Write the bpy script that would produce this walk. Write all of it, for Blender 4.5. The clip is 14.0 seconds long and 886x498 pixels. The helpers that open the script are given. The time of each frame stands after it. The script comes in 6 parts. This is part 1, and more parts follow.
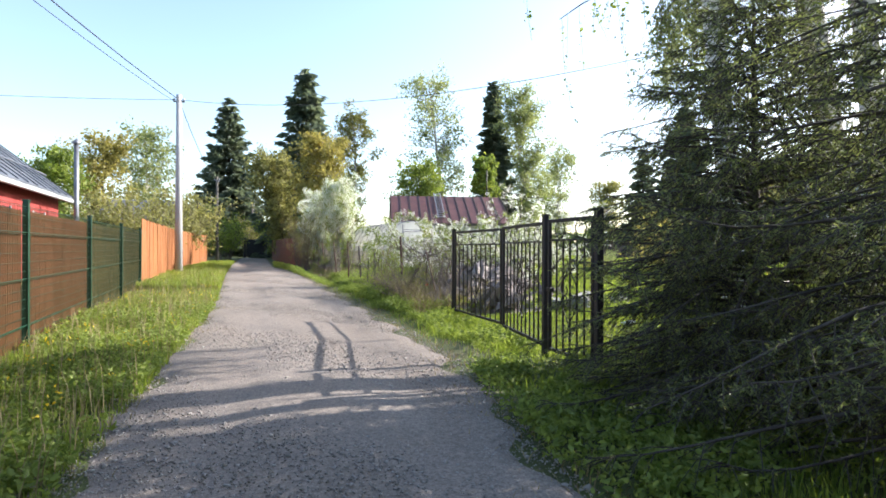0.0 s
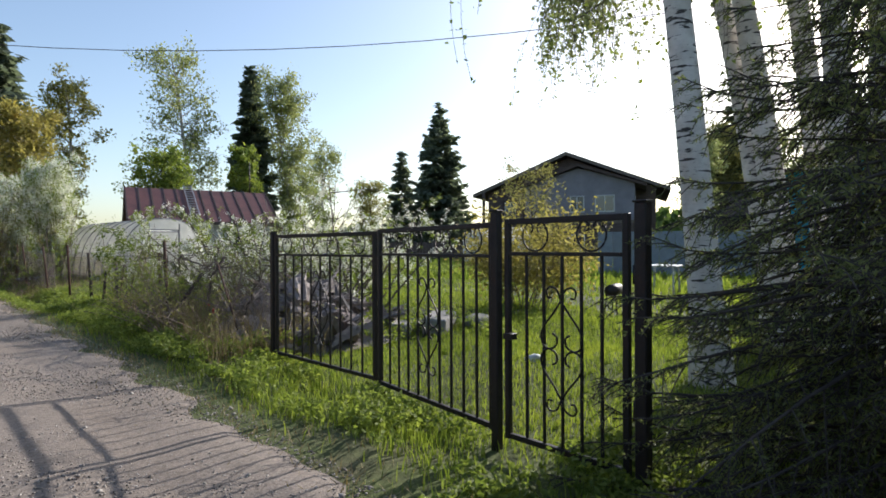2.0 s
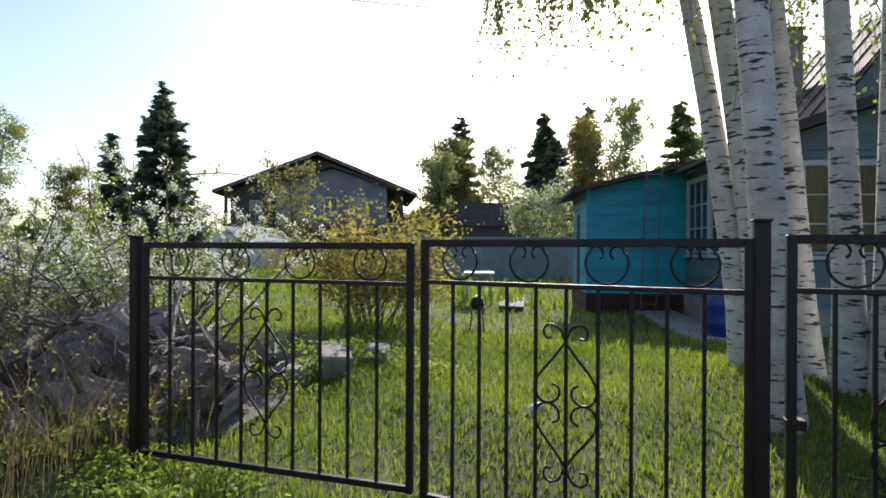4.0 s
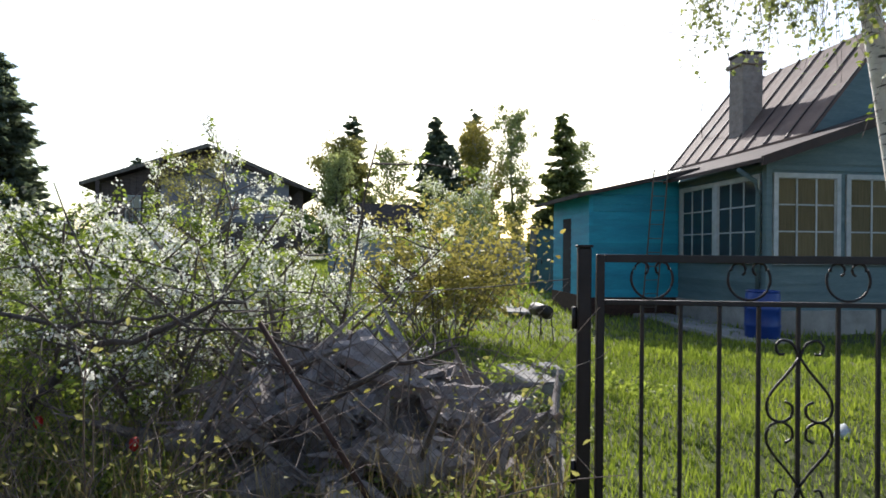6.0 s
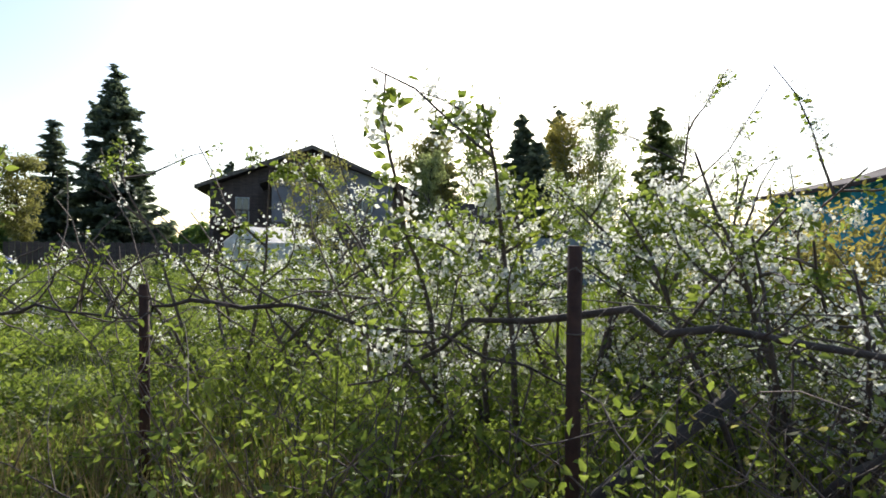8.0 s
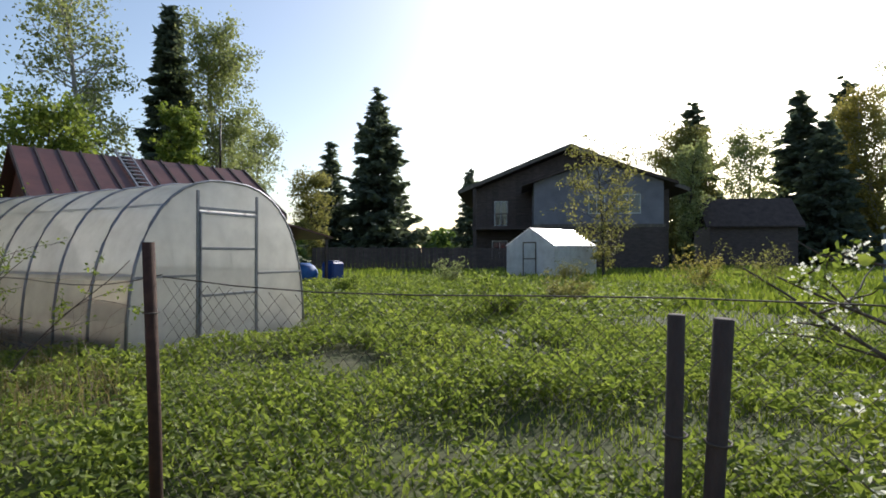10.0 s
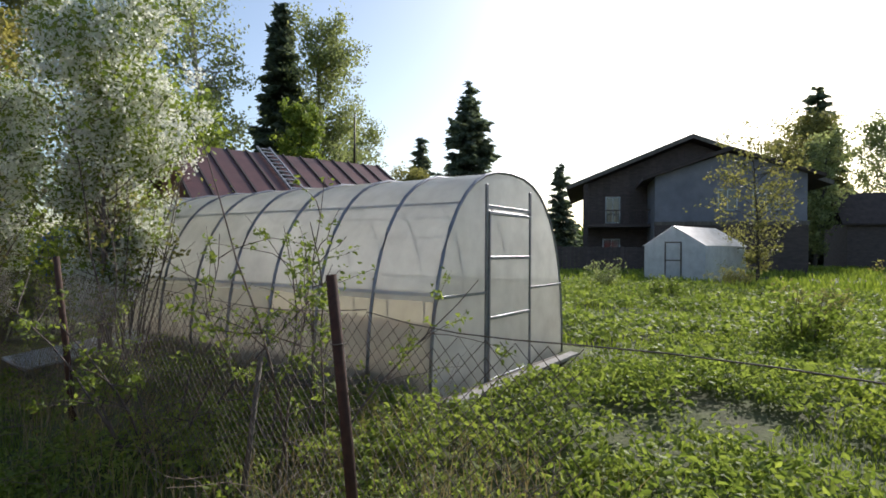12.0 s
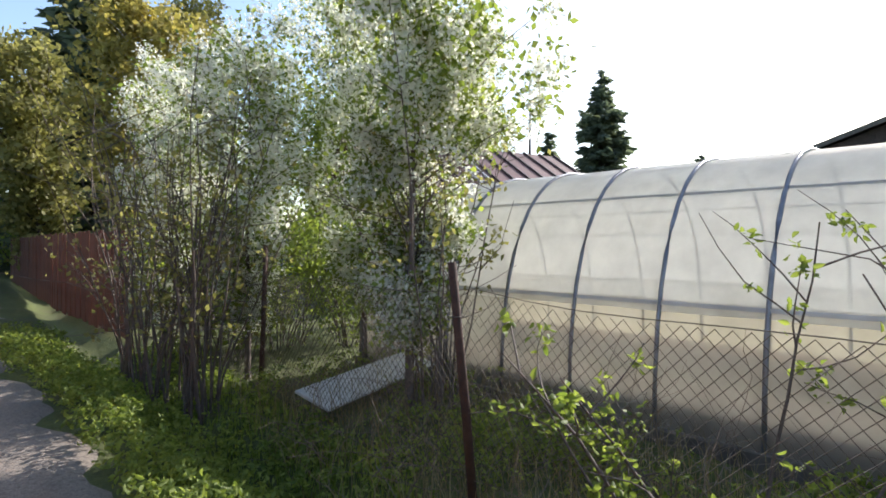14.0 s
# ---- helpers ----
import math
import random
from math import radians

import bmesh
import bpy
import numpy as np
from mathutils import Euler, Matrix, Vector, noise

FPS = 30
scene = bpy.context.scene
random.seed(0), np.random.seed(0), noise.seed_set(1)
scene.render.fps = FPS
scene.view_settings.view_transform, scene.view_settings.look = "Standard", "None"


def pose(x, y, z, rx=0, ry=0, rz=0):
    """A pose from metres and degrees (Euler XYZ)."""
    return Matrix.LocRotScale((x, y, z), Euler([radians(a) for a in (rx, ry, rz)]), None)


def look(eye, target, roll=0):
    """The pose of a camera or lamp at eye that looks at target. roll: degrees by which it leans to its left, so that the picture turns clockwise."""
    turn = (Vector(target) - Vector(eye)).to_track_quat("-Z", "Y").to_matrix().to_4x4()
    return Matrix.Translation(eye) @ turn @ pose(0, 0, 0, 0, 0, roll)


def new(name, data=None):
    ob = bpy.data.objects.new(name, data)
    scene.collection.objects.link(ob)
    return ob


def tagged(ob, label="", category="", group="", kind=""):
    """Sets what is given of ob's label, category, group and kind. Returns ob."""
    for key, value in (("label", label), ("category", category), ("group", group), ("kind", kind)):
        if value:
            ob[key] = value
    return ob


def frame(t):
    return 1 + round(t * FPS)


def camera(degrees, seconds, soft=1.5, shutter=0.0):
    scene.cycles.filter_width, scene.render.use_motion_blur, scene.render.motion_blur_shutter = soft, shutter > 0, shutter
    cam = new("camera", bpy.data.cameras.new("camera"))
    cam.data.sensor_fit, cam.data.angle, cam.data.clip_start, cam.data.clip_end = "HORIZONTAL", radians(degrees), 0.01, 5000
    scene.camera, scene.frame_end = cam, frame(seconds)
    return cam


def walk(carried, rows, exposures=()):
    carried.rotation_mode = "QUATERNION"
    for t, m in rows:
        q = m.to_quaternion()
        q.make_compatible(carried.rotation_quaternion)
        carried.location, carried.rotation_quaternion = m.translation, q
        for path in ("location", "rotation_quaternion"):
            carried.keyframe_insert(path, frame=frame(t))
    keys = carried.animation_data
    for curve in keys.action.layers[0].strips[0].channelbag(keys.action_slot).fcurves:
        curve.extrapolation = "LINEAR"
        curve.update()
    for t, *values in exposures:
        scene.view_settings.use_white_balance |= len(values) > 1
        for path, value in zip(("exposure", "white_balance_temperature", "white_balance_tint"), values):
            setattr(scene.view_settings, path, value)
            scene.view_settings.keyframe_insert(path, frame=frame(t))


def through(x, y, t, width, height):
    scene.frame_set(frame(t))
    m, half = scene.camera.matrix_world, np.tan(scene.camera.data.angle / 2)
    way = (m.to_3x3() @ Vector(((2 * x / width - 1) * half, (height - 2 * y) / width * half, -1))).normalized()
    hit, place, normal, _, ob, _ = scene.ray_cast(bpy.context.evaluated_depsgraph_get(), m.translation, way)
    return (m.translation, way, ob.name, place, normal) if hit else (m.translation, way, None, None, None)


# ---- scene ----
cam = camera(77.3, 14.0, soft=1.7)

PATH = [
    (0, (0.656, -0.619, 1.17), (1.134, 1.323, 1.166), 0.2),
    (0.5, (0.635, 0.206, 1.214), (1.123, 2.146, 1.207), 0.1),
    (1, (0.636, 0.904, 1.25), (1.26, 2.804, 1.244), -0.3),
    (1.5, (0.63, 1.636, 1.288), (1.555, 3.41, 1.281), -0.2),
    (2, (0.637, 2.318, 1.296), (1.895, 3.874, 1.29), -0.3),
    (4.5, (0.627, 5.868, 1.448), (2.533, 6.474, 1.449), 0.4),
    (5, (0.439, 6.639, 1.47), (2.394, 7.061, 1.475), 0.4),
    (5.5, (0.379, 7.596, 1.465), (2.346, 7.955, 1.473), 0.4),
    (6, (0.429, 8.431, 1.45), (2.4, 8.774, 1.456), 0.5),
    (6.5, (0.433, 9.429, 1.453), (2.402, 9.777, 1.46), 0.4),
    (7, (0.511, 10.295, 1.448), (2.472, 10.684, 1.453), 0.6),
    (7.5, (0.643, 11.167, 1.43), (2.593, 11.611, 1.434), 0.5),
    (8, (0.828, 12.186, 1.407), (2.749, 12.742, 1.414), 0.5),
    (8.5, (0.921, 13.527, 1.349), (2.747, 14.343, 1.353), 0.3),
    (9, (1.061, 14.591, 1.302), (2.764, 15.64, 1.321), -0.2),
    (11.5, (0.512, 19.05, 1.483), (2.005, 20.381, 1.489), 0.4),
    (12, (0.336, 19.831, 1.506), (1.749, 21.247, 1.508), 0.4),
    (12.5, (0.174, 20.719, 1.521), (1.512, 22.205, 1.523), 0.5),
    (13, (-0.019, 21.529, 1.526), (1.248, 23.076, 1.526), 0.6),
    (13.5, (-0.259, 22.306, 1.50), (0.939, 23.907, 1.497), 0.6),
    (14, (-0.40, 23.08, 1.50), (0.72, 24.74, 1.497), 0.4),
]
EXPOSE = [(0, 1.45), (1, 1.05), (2, 0.52), (4.5, 0.55), (6.5, 0.7), (8.5, 0.4), (9.2, 0.22), (11.5, 0.2), (12.5, 0.48), (13.3, 0.75), (14, 1.05)]
walk(cam, [(t, look(e, g, r)) for t, e, g, r in PATH], EXPOSE)

# ---- light ----
SUN = Vector((0.857, 0.14, 0.496)).normalized()
world = bpy.data.worlds.new("sky")
scene.world = world
world.use_nodes = True
wn = world.node_tree
sky = wn.nodes.new("ShaderNodeTexSky")
sky.sky_type, sky.sun_disc = "NISHITA", False
sky.sun_elevation = math.asin(SUN.z)
sky.sun_rotation = math.atan2(SUN.x, SUN.y)
sky.air_density, sky.dust_density, sky.ozone_density = 1.0, 1.5, 1.2
wn.links.new(sky.outputs[0], wn.nodes["Background"].inputs[0])
wn.nodes["Background"].inputs[1].default_value = 0.15
sun = new("sun", bpy.data.lights.new("sun", "SUN"))
sun.data.energy, sun.data.angle, sun.data.color = 4.6, radians(0.53), (1.0, 0.945, 0.915)
sun.matrix_world = look(SUN * 50, (0, 0, 0))

rng = np.random.default_rng(7)

# ---- materials ----
def mat(name, rough=0.7, metal=0.0):
    m = bpy.data.materials.new(name)
    m.use_nodes = True
    b = m.node_tree.nodes["Principled BSDF"]
    b.inputs["Roughness"].default_value, b.inputs["Metallic"].default_value = rough, metal
    return m, m.node_tree, b


def ramp(nt, src, stops):
    r = nt.nodes.new("ShaderNodeValToRGB")
    el = r.color_ramp.elements
    while len(el) < len(stops):
        el.new(0.5)
    for e, (p, c) in zip(el, stops):
        e.position, e.color = p, (*c, 1)
    nt.links.new(src, r.inputs[0])
    return r.outputs[0]


def tex(nt, scale, detail=4.0, rough=0.6, stretch=(1, 1, 1), kind="Noise"):
    co = nt.nodes.new("ShaderNodeTexCoord")
    mp = nt.nodes.new("ShaderNodeMapping")
    mp.inputs["Scale"].default_value = stretch
    nt.links.new(co.outputs["Object"], mp.inputs[0])
    n = nt.nodes.new("ShaderNodeTex" + kind)
    n.inputs["Scale"].default_value = scale
    if kind == "Noise":
        n.inputs["Detail"].default_value, n.inputs["Roughness"].default_value = detail, rough
    nt.links.new(mp.outputs[0], n.inputs["Vector"])
    return n.outputs[0]


def mix(nt, a, b, fac, mode="MIX"):
    x = nt.nodes.new("ShaderNodeMix")
    x.data_type, x.blend_type = "RGBA", mode
    for s, v in ((x.inputs[0], fac), (x.inputs[6], a), (x.inputs[7], b)):
        if isinstance(v, (int, float)):
            s.default_value = v
        elif isinstance(v, tuple):
            s.default_value = (*v, 1)
        else:
            nt.links.new(v, s)
    return x.outputs[2]


def bump(nt, b, h, strength=0.3, dist=0.01):
    n = nt.nodes.new("ShaderNodeBump")
    n.inputs["Strength"].default_value, n.inputs["Distance"].default_value = strength, dist
    nt.links.new(h, n.inputs["Height"])
    nt.links.new(n.outputs[0], b.inputs["Normal"])


def surface(name, dark, light, scale=6, rough=0.75, metal=0.0, stretch=(1, 1, 1), fine=60, relief=0.3, vary=0.25, stain=None):
    """A worn surface: broad patches, fine grain, relief and a difference from piece to piece."""
    m, nt, b = mat(name, rough, metal)
    broad = tex(nt, scale, 5, 0.6, stretch)
    grain = tex(nt, fine, 3, 0.7, stretch)
    c = ramp(nt, broad, [(0.3, dark), (0.7, light)])
    if stain:
        c = mix(nt, c, stain, ramp(nt, tex(nt, scale * 0.35, 6, 0.7, stretch), [(0.55, (0, 0, 0)), (0.72, (0.8, 0.8, 0.8))]))
    g = ramp(nt, grain, [(0.25, (1 - vary,) * 3), (0.75, (1, 1, 1))])
    c = mix(nt, c, g, 1.0, "MULTIPLY")
    info = nt.nodes.new("ShaderNodeObjectInfo")
    c = mix(nt, c, ramp(nt, info.outputs["Random"], [(0, (1 - vary,) * 3), (1, (1, 1, 1))]), 1.0, "MULTIPLY")
    nt.links.new(c, b.inputs["Base Color"])
    bump(nt, b, grain, relief, 0.006)
    return m


def foliage(name, dark, light, through=0.45, rough=0.62, tint=None, patchy=0.8):
    """Leaves: each its own tone, part of the light passing through."""
    m, nt, b = mat(name, rough)
    geo = nt.nodes.new("ShaderNodeNewGeometry")
    c = ramp(nt, geo.outputs["Random Per Island"], [(0.0, dark), (1.0, light)])
    c = mix(nt, c, ramp(nt, tex(nt, 0.9, 4, 0.6), [(0.32, (0.62, 0.66, 0.62)), (0.55, (1, 1, 1)), (0.72, (1.12, 1.04, 0.86))]), patchy, "MULTIPLY")
    nt.links.new(c, b.inputs["Base Color"])
    tr = nt.nodes.new("ShaderNodeBsdfTranslucent")
    nt.links.new(mix(nt, c, tint or (1.0, 1.0, 0.72), 1.0, "MULTIPLY"), tr.inputs[0])
    ms = nt.nodes.new("ShaderNodeMixShader")
    ms.inputs[0].default_value = through
    nt.links.new(b.outputs[0], ms.inputs[1])
    nt.links.new(tr.outputs[0], ms.inputs[2])
    nt.links.new(ms.outputs[0], nt.nodes["Material Output"].inputs[0])
    return m


def clear(name, color, rough, alpha, see=0.5):
    """Thin sheet: part clear, part scattering."""
    m, nt, b = mat(name, rough)
    n = tex(nt, 2.5, 5)
    c = mix(nt, color, tuple(v * 0.75 for v in color), ramp(nt, n, [(0.35, (0, 0, 0)), (0.75, (1, 1, 1))]))
    nt.links.new(c, b.inputs["Base Color"])
    tr = nt.nodes.new("ShaderNodeBsdfTranslucent")
    nt.links.new(c, tr.inputs[0])
    m1 = nt.nodes.new("ShaderNodeMixShader")
    m1.inputs[0].default_value = see
    nt.links.new(b.outputs[0], m1.inputs[1])
    nt.links.new(tr.outputs[0], m1.inputs[2])
    ty = nt.nodes.new("ShaderNodeBsdfTransparent")
    ty.inputs[0].default_value = (*color, 1)
    m2 = nt.nodes.new("ShaderNodeMixShader")
    m2.inputs[0].default_value = alpha
    nt.links.new(m1.outputs[0], m2.inputs[1])
    nt.links.new(ty.outputs[0], m2.inputs[2])
    nt.links.new(m2.outputs[0], nt.nodes["Material Output"].inputs[0])
    return m


M = {}
M["iron"] = surface("black painted iron", (0.014, 0.011, 0.011), (0.032, 0.024, 0.022), 9, 0.55, 0.2, stain=(0.06, 0.028, 0.016))
M["rust"] = surface("rusty steel", (0.045, 0.022, 0.016), (0.10, 0.05, 0.032), 14, 0.85, 0.1)
M["wire"] = surface("galvanised wire", (0.10, 0.085, 0.07), (0.19, 0.165, 0.14), 20, 0.75, 0.2)
M["wood"] = surface("grey weathered wood", (0.10, 0.085, 0.07), (0.22, 0.19, 0.16), 5, 0.85, stretch=(1, 1, 0.15), fine=30)
M["orange_wood"] = surface("orange stained fence board", (0.30, 0.105, 0.030), (0.44, 0.17, 0.05), 3, 0.7, stretch=(3, 3, 0.2), fine=25)
M["rust_sheet"] = surface("brown fence sheet", (0.14, 0.045, 0.028), (0.24, 0.085, 0.05), 3, 0.7)
M["green_paint"] = surface("green coated steel", (0.006, 0.045, 0.022), (0.012, 0.075, 0.035), 8, 0.45, 0.1)
M["concrete"] = surface("grey concrete", (0.26, 0.25, 0.23), (0.42, 0.40, 0.37), 3, 0.9, fine=90, relief=0.5, stain=(0.17, 0.15, 0.12))
M["concrete_pole"] = surface("pale concrete pole", (0.36, 0.36, 0.36), (0.48, 0.48, 0.47), 3, 0.85, stretch=(1, 1, 0.2))
M["rubble"] = surface("broken concrete", (0.30, 0.25, 0.23), (0.48, 0.425, 0.395), 5, 0.95, fine=50, relief=0.7, vary=0.45)
M["teal"] = surface("turquoise painted board", (0.012, 0.30, 0.45), (0.02, 0.42, 0.58), 2.5, 0.6, stretch=(0.3, 0.3, 2), fine=25, stain=(0.02, 0.22, 0.33))
M["teal_dull"] = surface("faded grey-green painted board", (0.10, 0.17, 0.19), (0.18, 0.26, 0.27), 3, 0.7, stretch=(0.3, 0.3, 2), fine=25)
M["white"] = surface("white painted wood", (0.45, 0.48, 0.48), (0.66, 0.68, 0.67), 7, 0.6, fine=40)
M["roof_old"] = surface("weathered red metal roof", (0.13, 0.075, 0.06), (0.24, 0.16, 0.13), 2.2, 0.8, 0.0, fine=30, stain=(0.28, 0.24, 0.21))
M["roof_red"] = surface("maroon sheet roof", (0.10, 0.036, 0.032), (0.17, 0.066, 0.056), 1.6, 0.5, 0.15, fine=20, stain=(0.10, 0.06, 0.05))
M["seam"] = surface("dark roof seam", (0.035, 0.022, 0.02), (0.06, 0.04, 0.036), 4, 0.7)
M["roof_grey"] = surface("grey sheet roof", (0.11, 0.125, 0.145), (0.19, 0.205, 0.23), 2, 0.5, 0.2)
M["roof_dark"] = surface("dark brown roof", (0.05, 0.036, 0.032), (0.10, 0.072, 0.064), 2, 0.92)
M["brick_red"] = surface("red brick", (0.30, 0.035, 0.03), (0.42, 0.06, 0.05), 3, 0.85)
M["brick_grey"] = surface("old chimney brick", (0.26, 0.21, 0.185), (0.42, 0.36, 0.32), 6, 0.9, fine=40)
# Slate-blue render made lighter, the haze before the distant house in its colour.
M["hazed_slate_wall"] = surface("haze-lightened slate-blue render", (0.17, 0.17, 0.205), (0.24, 0.24, 0.275), 1.2, 0.8)
M["brown_wall"] = surface("dark brown timber", (0.08, 0.058, 0.052), (0.14, 0.105, 0.095), 2, 0.8, stretch=(1, 1, 3))
M["dark"] = surface("doorway interior shade", (0.012, 0.012, 0.013), (0.03, 0.03, 0.032), 2, 0.9)
M["curtain"] = surface("brownish curtain", (0.14, 0.11, 0.05), (0.22, 0.17, 0.085), 6, 0.9, stretch=(6, 6, 0.3))
M["blue_plastic"] = surface("blue plastic", (0.006, 0.045, 0.26), (0.012, 0.07, 0.36), 3, 0.4)
M["blue_fabric"] = surface("blue tarpaulin", (0.015, 0.10, 0.36), (0.03, 0.17, 0.50), 4, 0.6)
M["green_box"] = surface("dull green-blue sheet metal", (0.04, 0.075, 0.09), (0.065, 0.11, 0.125), 3, 0.5, 0.2)
M["blue_fence"] = surface("pale blue sheet", (0.20, 0.24, 0.285), (0.29, 0.33, 0.375), 2, 0.6)
M["black_box"] = surface("near-black gate", (0.012, 0.012, 0.014), (0.03, 0.03, 0.033), 2, 0.6)
M["alu"] = surface("pale ladder metal", (0.35, 0.35, 0.36), (0.5, 0.5, 0.5), 6, 0.4, 0.7)
M["polycarb"] = clear("polycarbonate", (0.83, 0.83, 0.79), 0.2, 0.11, 0.66)
M["polycarb_low"] = clear("earth-dulled polycarbonate", (0.72, 0.68, 0.58), 0.25, 0.42, 0.6)
M["polyfilm"] = clear("white film", (0.86, 0.88, 0.90), 0.16, 0.08, 0.5)
M["olive_sheet"] = clear("olive translucent sheet", (0.19, 0.145, 0.06), 0.35, 0.3, 0.45)
M["brown_sheet"] = clear("red-brown translucent sheet", (0.27, 0.125, 0.06), 0.35, 0.3, 0.45)
M["soil"] = surface("reddish garden soil", (0.10, 0.06, 0.04), (0.20, 0.125, 0.085), 4, 0.95, fine=40, relief=0.8)
M["galv"] = surface("galvanised tube", (0.24, 0.25, 0.28), (0.38, 0.39, 0.42), 8, 0.45, 0.7)
M["cable"] = surface("black cable", (0.01, 0.01, 0.01), (0.02, 0.02, 0.02), 4, 0.6)
M["twig"] = surface("grey-brown twig", (0.085, 0.065, 0.055), (0.19, 0.155, 0.135), 12, 0.9)
M["dry_twig"] = surface("dry pinkish twig", (0.17, 0.125, 0.10), (0.33, 0.26, 0.215), 12, 0.9)
M["bark"] = surface("dark bark", (0.045, 0.036, 0.03), (0.12, 0.10, 0.085), 6, 0.95, stretch=(1, 1, 0.3), relief=0.8)
M["pale_bark"] = surface("pale bark", (0.28, 0.26, 0.24), (0.5, 0.48, 0.45), 3, 0.9, stretch=(1, 1, 0.3))
M["leaf"] = foliage("fresh leaf", (0.14, 0.2, 0.035), (0.33, 0.4, 0.09), 0.58)
M["leaf_olive"] = foliage("young olive leaf", (0.19, 0.185, 0.06), (0.36, 0.345, 0.14), 0.58)
M["leaf_gold"] = foliage("golden young leaf", (0.26, 0.225, 0.06), (0.44, 0.39, 0.14), 0.58)
M["leaf_pale"] = foliage("pale birch leaf", (0.22, 0.26, 0.11), (0.4, 0.44, 0.22), 0.58)
M["leaf_deep"] = foliage("deep green leaf", (0.07, 0.115, 0.03), (0.15, 0.22, 0.06), 0.5)
M["blossom"] = foliage("white blossom", (0.76, 0.77, 0.68), (0.88, 0.88, 0.83), 0.52, 0.8, (1.0, 1.0, 0.94), 0.15)
# Paler and greyer than real needles: distance haze put into the colour.
M["needle"] = foliage("haze-paled spruce needle", (0.10, 0.13, 0.105), (0.17, 0.205, 0.15), 0.55, 0.7)
# Tones raised above natural needles: veiling glare put into the colour.
M["needle_near"] = foliage("glare-lifted spruce needle", (0.125, 0.155, 0.06), (0.28, 0.31, 0.13), 0.6, 0.6)
M["grass"] = foliage("spring grass", (0.12, 0.18, 0.022), (0.33, 0.40, 0.07), 0.5)
M["straw"] = foliage("dry grass", (0.22, 0.17, 0.08), (0.38, 0.31, 0.17), 0.3, 0.8)
M["yellow_flower"] = foliage("dandelion", (0.55, 0.40, 0.01), (0.7, 0.52, 0.02), 0.3)
M["red_flower"] = foliage("red tulip", (0.5, 0.01, 0.01), (0.7, 0.03, 0.02), 0.3)
M["glass"], _nt, _b = mat("window glass", 0.06)
_b.inputs["Base Color"].default_value = (0.03, 0.04, 0.045, 1)
_b.inputs["Specular IOR Level"].default_value = 0.8


def birch_bark():
    m, nt, b = mat("birch bark", 0.7)
    base = ramp(nt, tex(nt, 5, 5), [(0.3, (0.46, 0.42, 0.37)), (0.7, (0.72, 0.69, 0.64))])
    marks = ramp(nt, tex(nt, 5.0, 3, 0.55, (1.1, 1.1, 5.5)), [(0.57, (0, 0, 0)), (0.62, (1, 1, 1))])
    c = mix(nt, base, (0.035, 0.03, 0.028), marks)
    fine = ramp(nt, tex(nt, 16, 4, 0.6, (1, 1, 7)), [(0.60, (0, 0, 0)), (0.70, (0.7, 0.7, 0.7))])
    c = mix(nt, c, (0.22, 0.17, 0.14), fine)
    nt.links.new(c, b.inputs["Base Color"])
    bump(nt, b, marks, -0.5, 0.01)
    return m


M["birch"] = birch_bark()


def ground_mat():
    m, nt, b = mat("soil and turf", 0.95)
    n1 = tex(nt, 0.6, 6)
    n2 = tex(nt, 14, 5, 0.7)
    c = ramp(nt, n1, [(0.3, (0.075, 0.085, 0.022)), (0.55, (0.10, 0.125, 0.028)), (0.75, (0.12, 0.10, 0.055))])
    c = mix(nt, c, ramp(nt, n2, [(0.3, (0.45, 0.45, 0.45)), (0.7, (1, 1, 1))]), 1.0, "MULTIPLY")
    nt.links.new(c, b.inputs["Base Color"])
    bump(nt, b, n2, 0.8, 0.03)
    return m


def road_mat():
    m, nt, b = mat("packed gravel", 0.95)
    n1 = tex(nt, 0.55, 5, 0.6, (1.6, 0.4, 1))
    n2 = tex(nt, 40, 3, 0.8)
    v = tex(nt, 110, kind="Voronoi")
    c = ramp(nt, n1, [(0.3, (0.25, 0.21, 0.175)), (0.7, (0.36, 0.315, 0.275))])
    c = mix(nt, c, ramp(nt, n2, [(0.3, (0.45, 0.44, 0.43)), (0.5, (0.85, 0.84, 0.82)), (0.72, (1.2, 1.17, 1.13))]), 1.0, "MULTIPLY")
    c = mix(nt, c, ramp(nt, v, [(0.0, (1.08, 1.08, 1.08)), (0.6, (0.72, 0.7, 0.68))]), 1.0, "MULTIPLY")
    nt.links.new(c, b.inputs["Base Color"])
    bump(nt, b, mix(nt, n2, v, 0.35), 0.7, 0.012)
    return m


M["ground"], M["road"] = ground_mat(), road_mat()


# ---- building helpers ----
def mesh_of(bm, name, material):
    me = bpy.data.meshes.new(name)
    bmesh.ops.recalc_face_normals(bm, faces=bm.faces)
    bm.to_mesh(me)
    bm.free()
    me.materials.append(material)
    return me


def part(name, bm, material, parent=None, label=""):
    """One bmesh (or ready mesh) as one object under its thing."""
    me = bm if isinstance(bm, bpy.types.Mesh) else mesh_of(bm, name, material)
    ob = new(name, me)
    if parent is not None:
        ob.parent = parent
    if label:
        ob["label"] = label
    return ob


def thing(name, m, label, category, group="", kind=""):
    ob = new(name)
    ob.empty_display_size = 0.2
    ob.matrix_world = m
    return tagged(ob, label, category, group, kind)


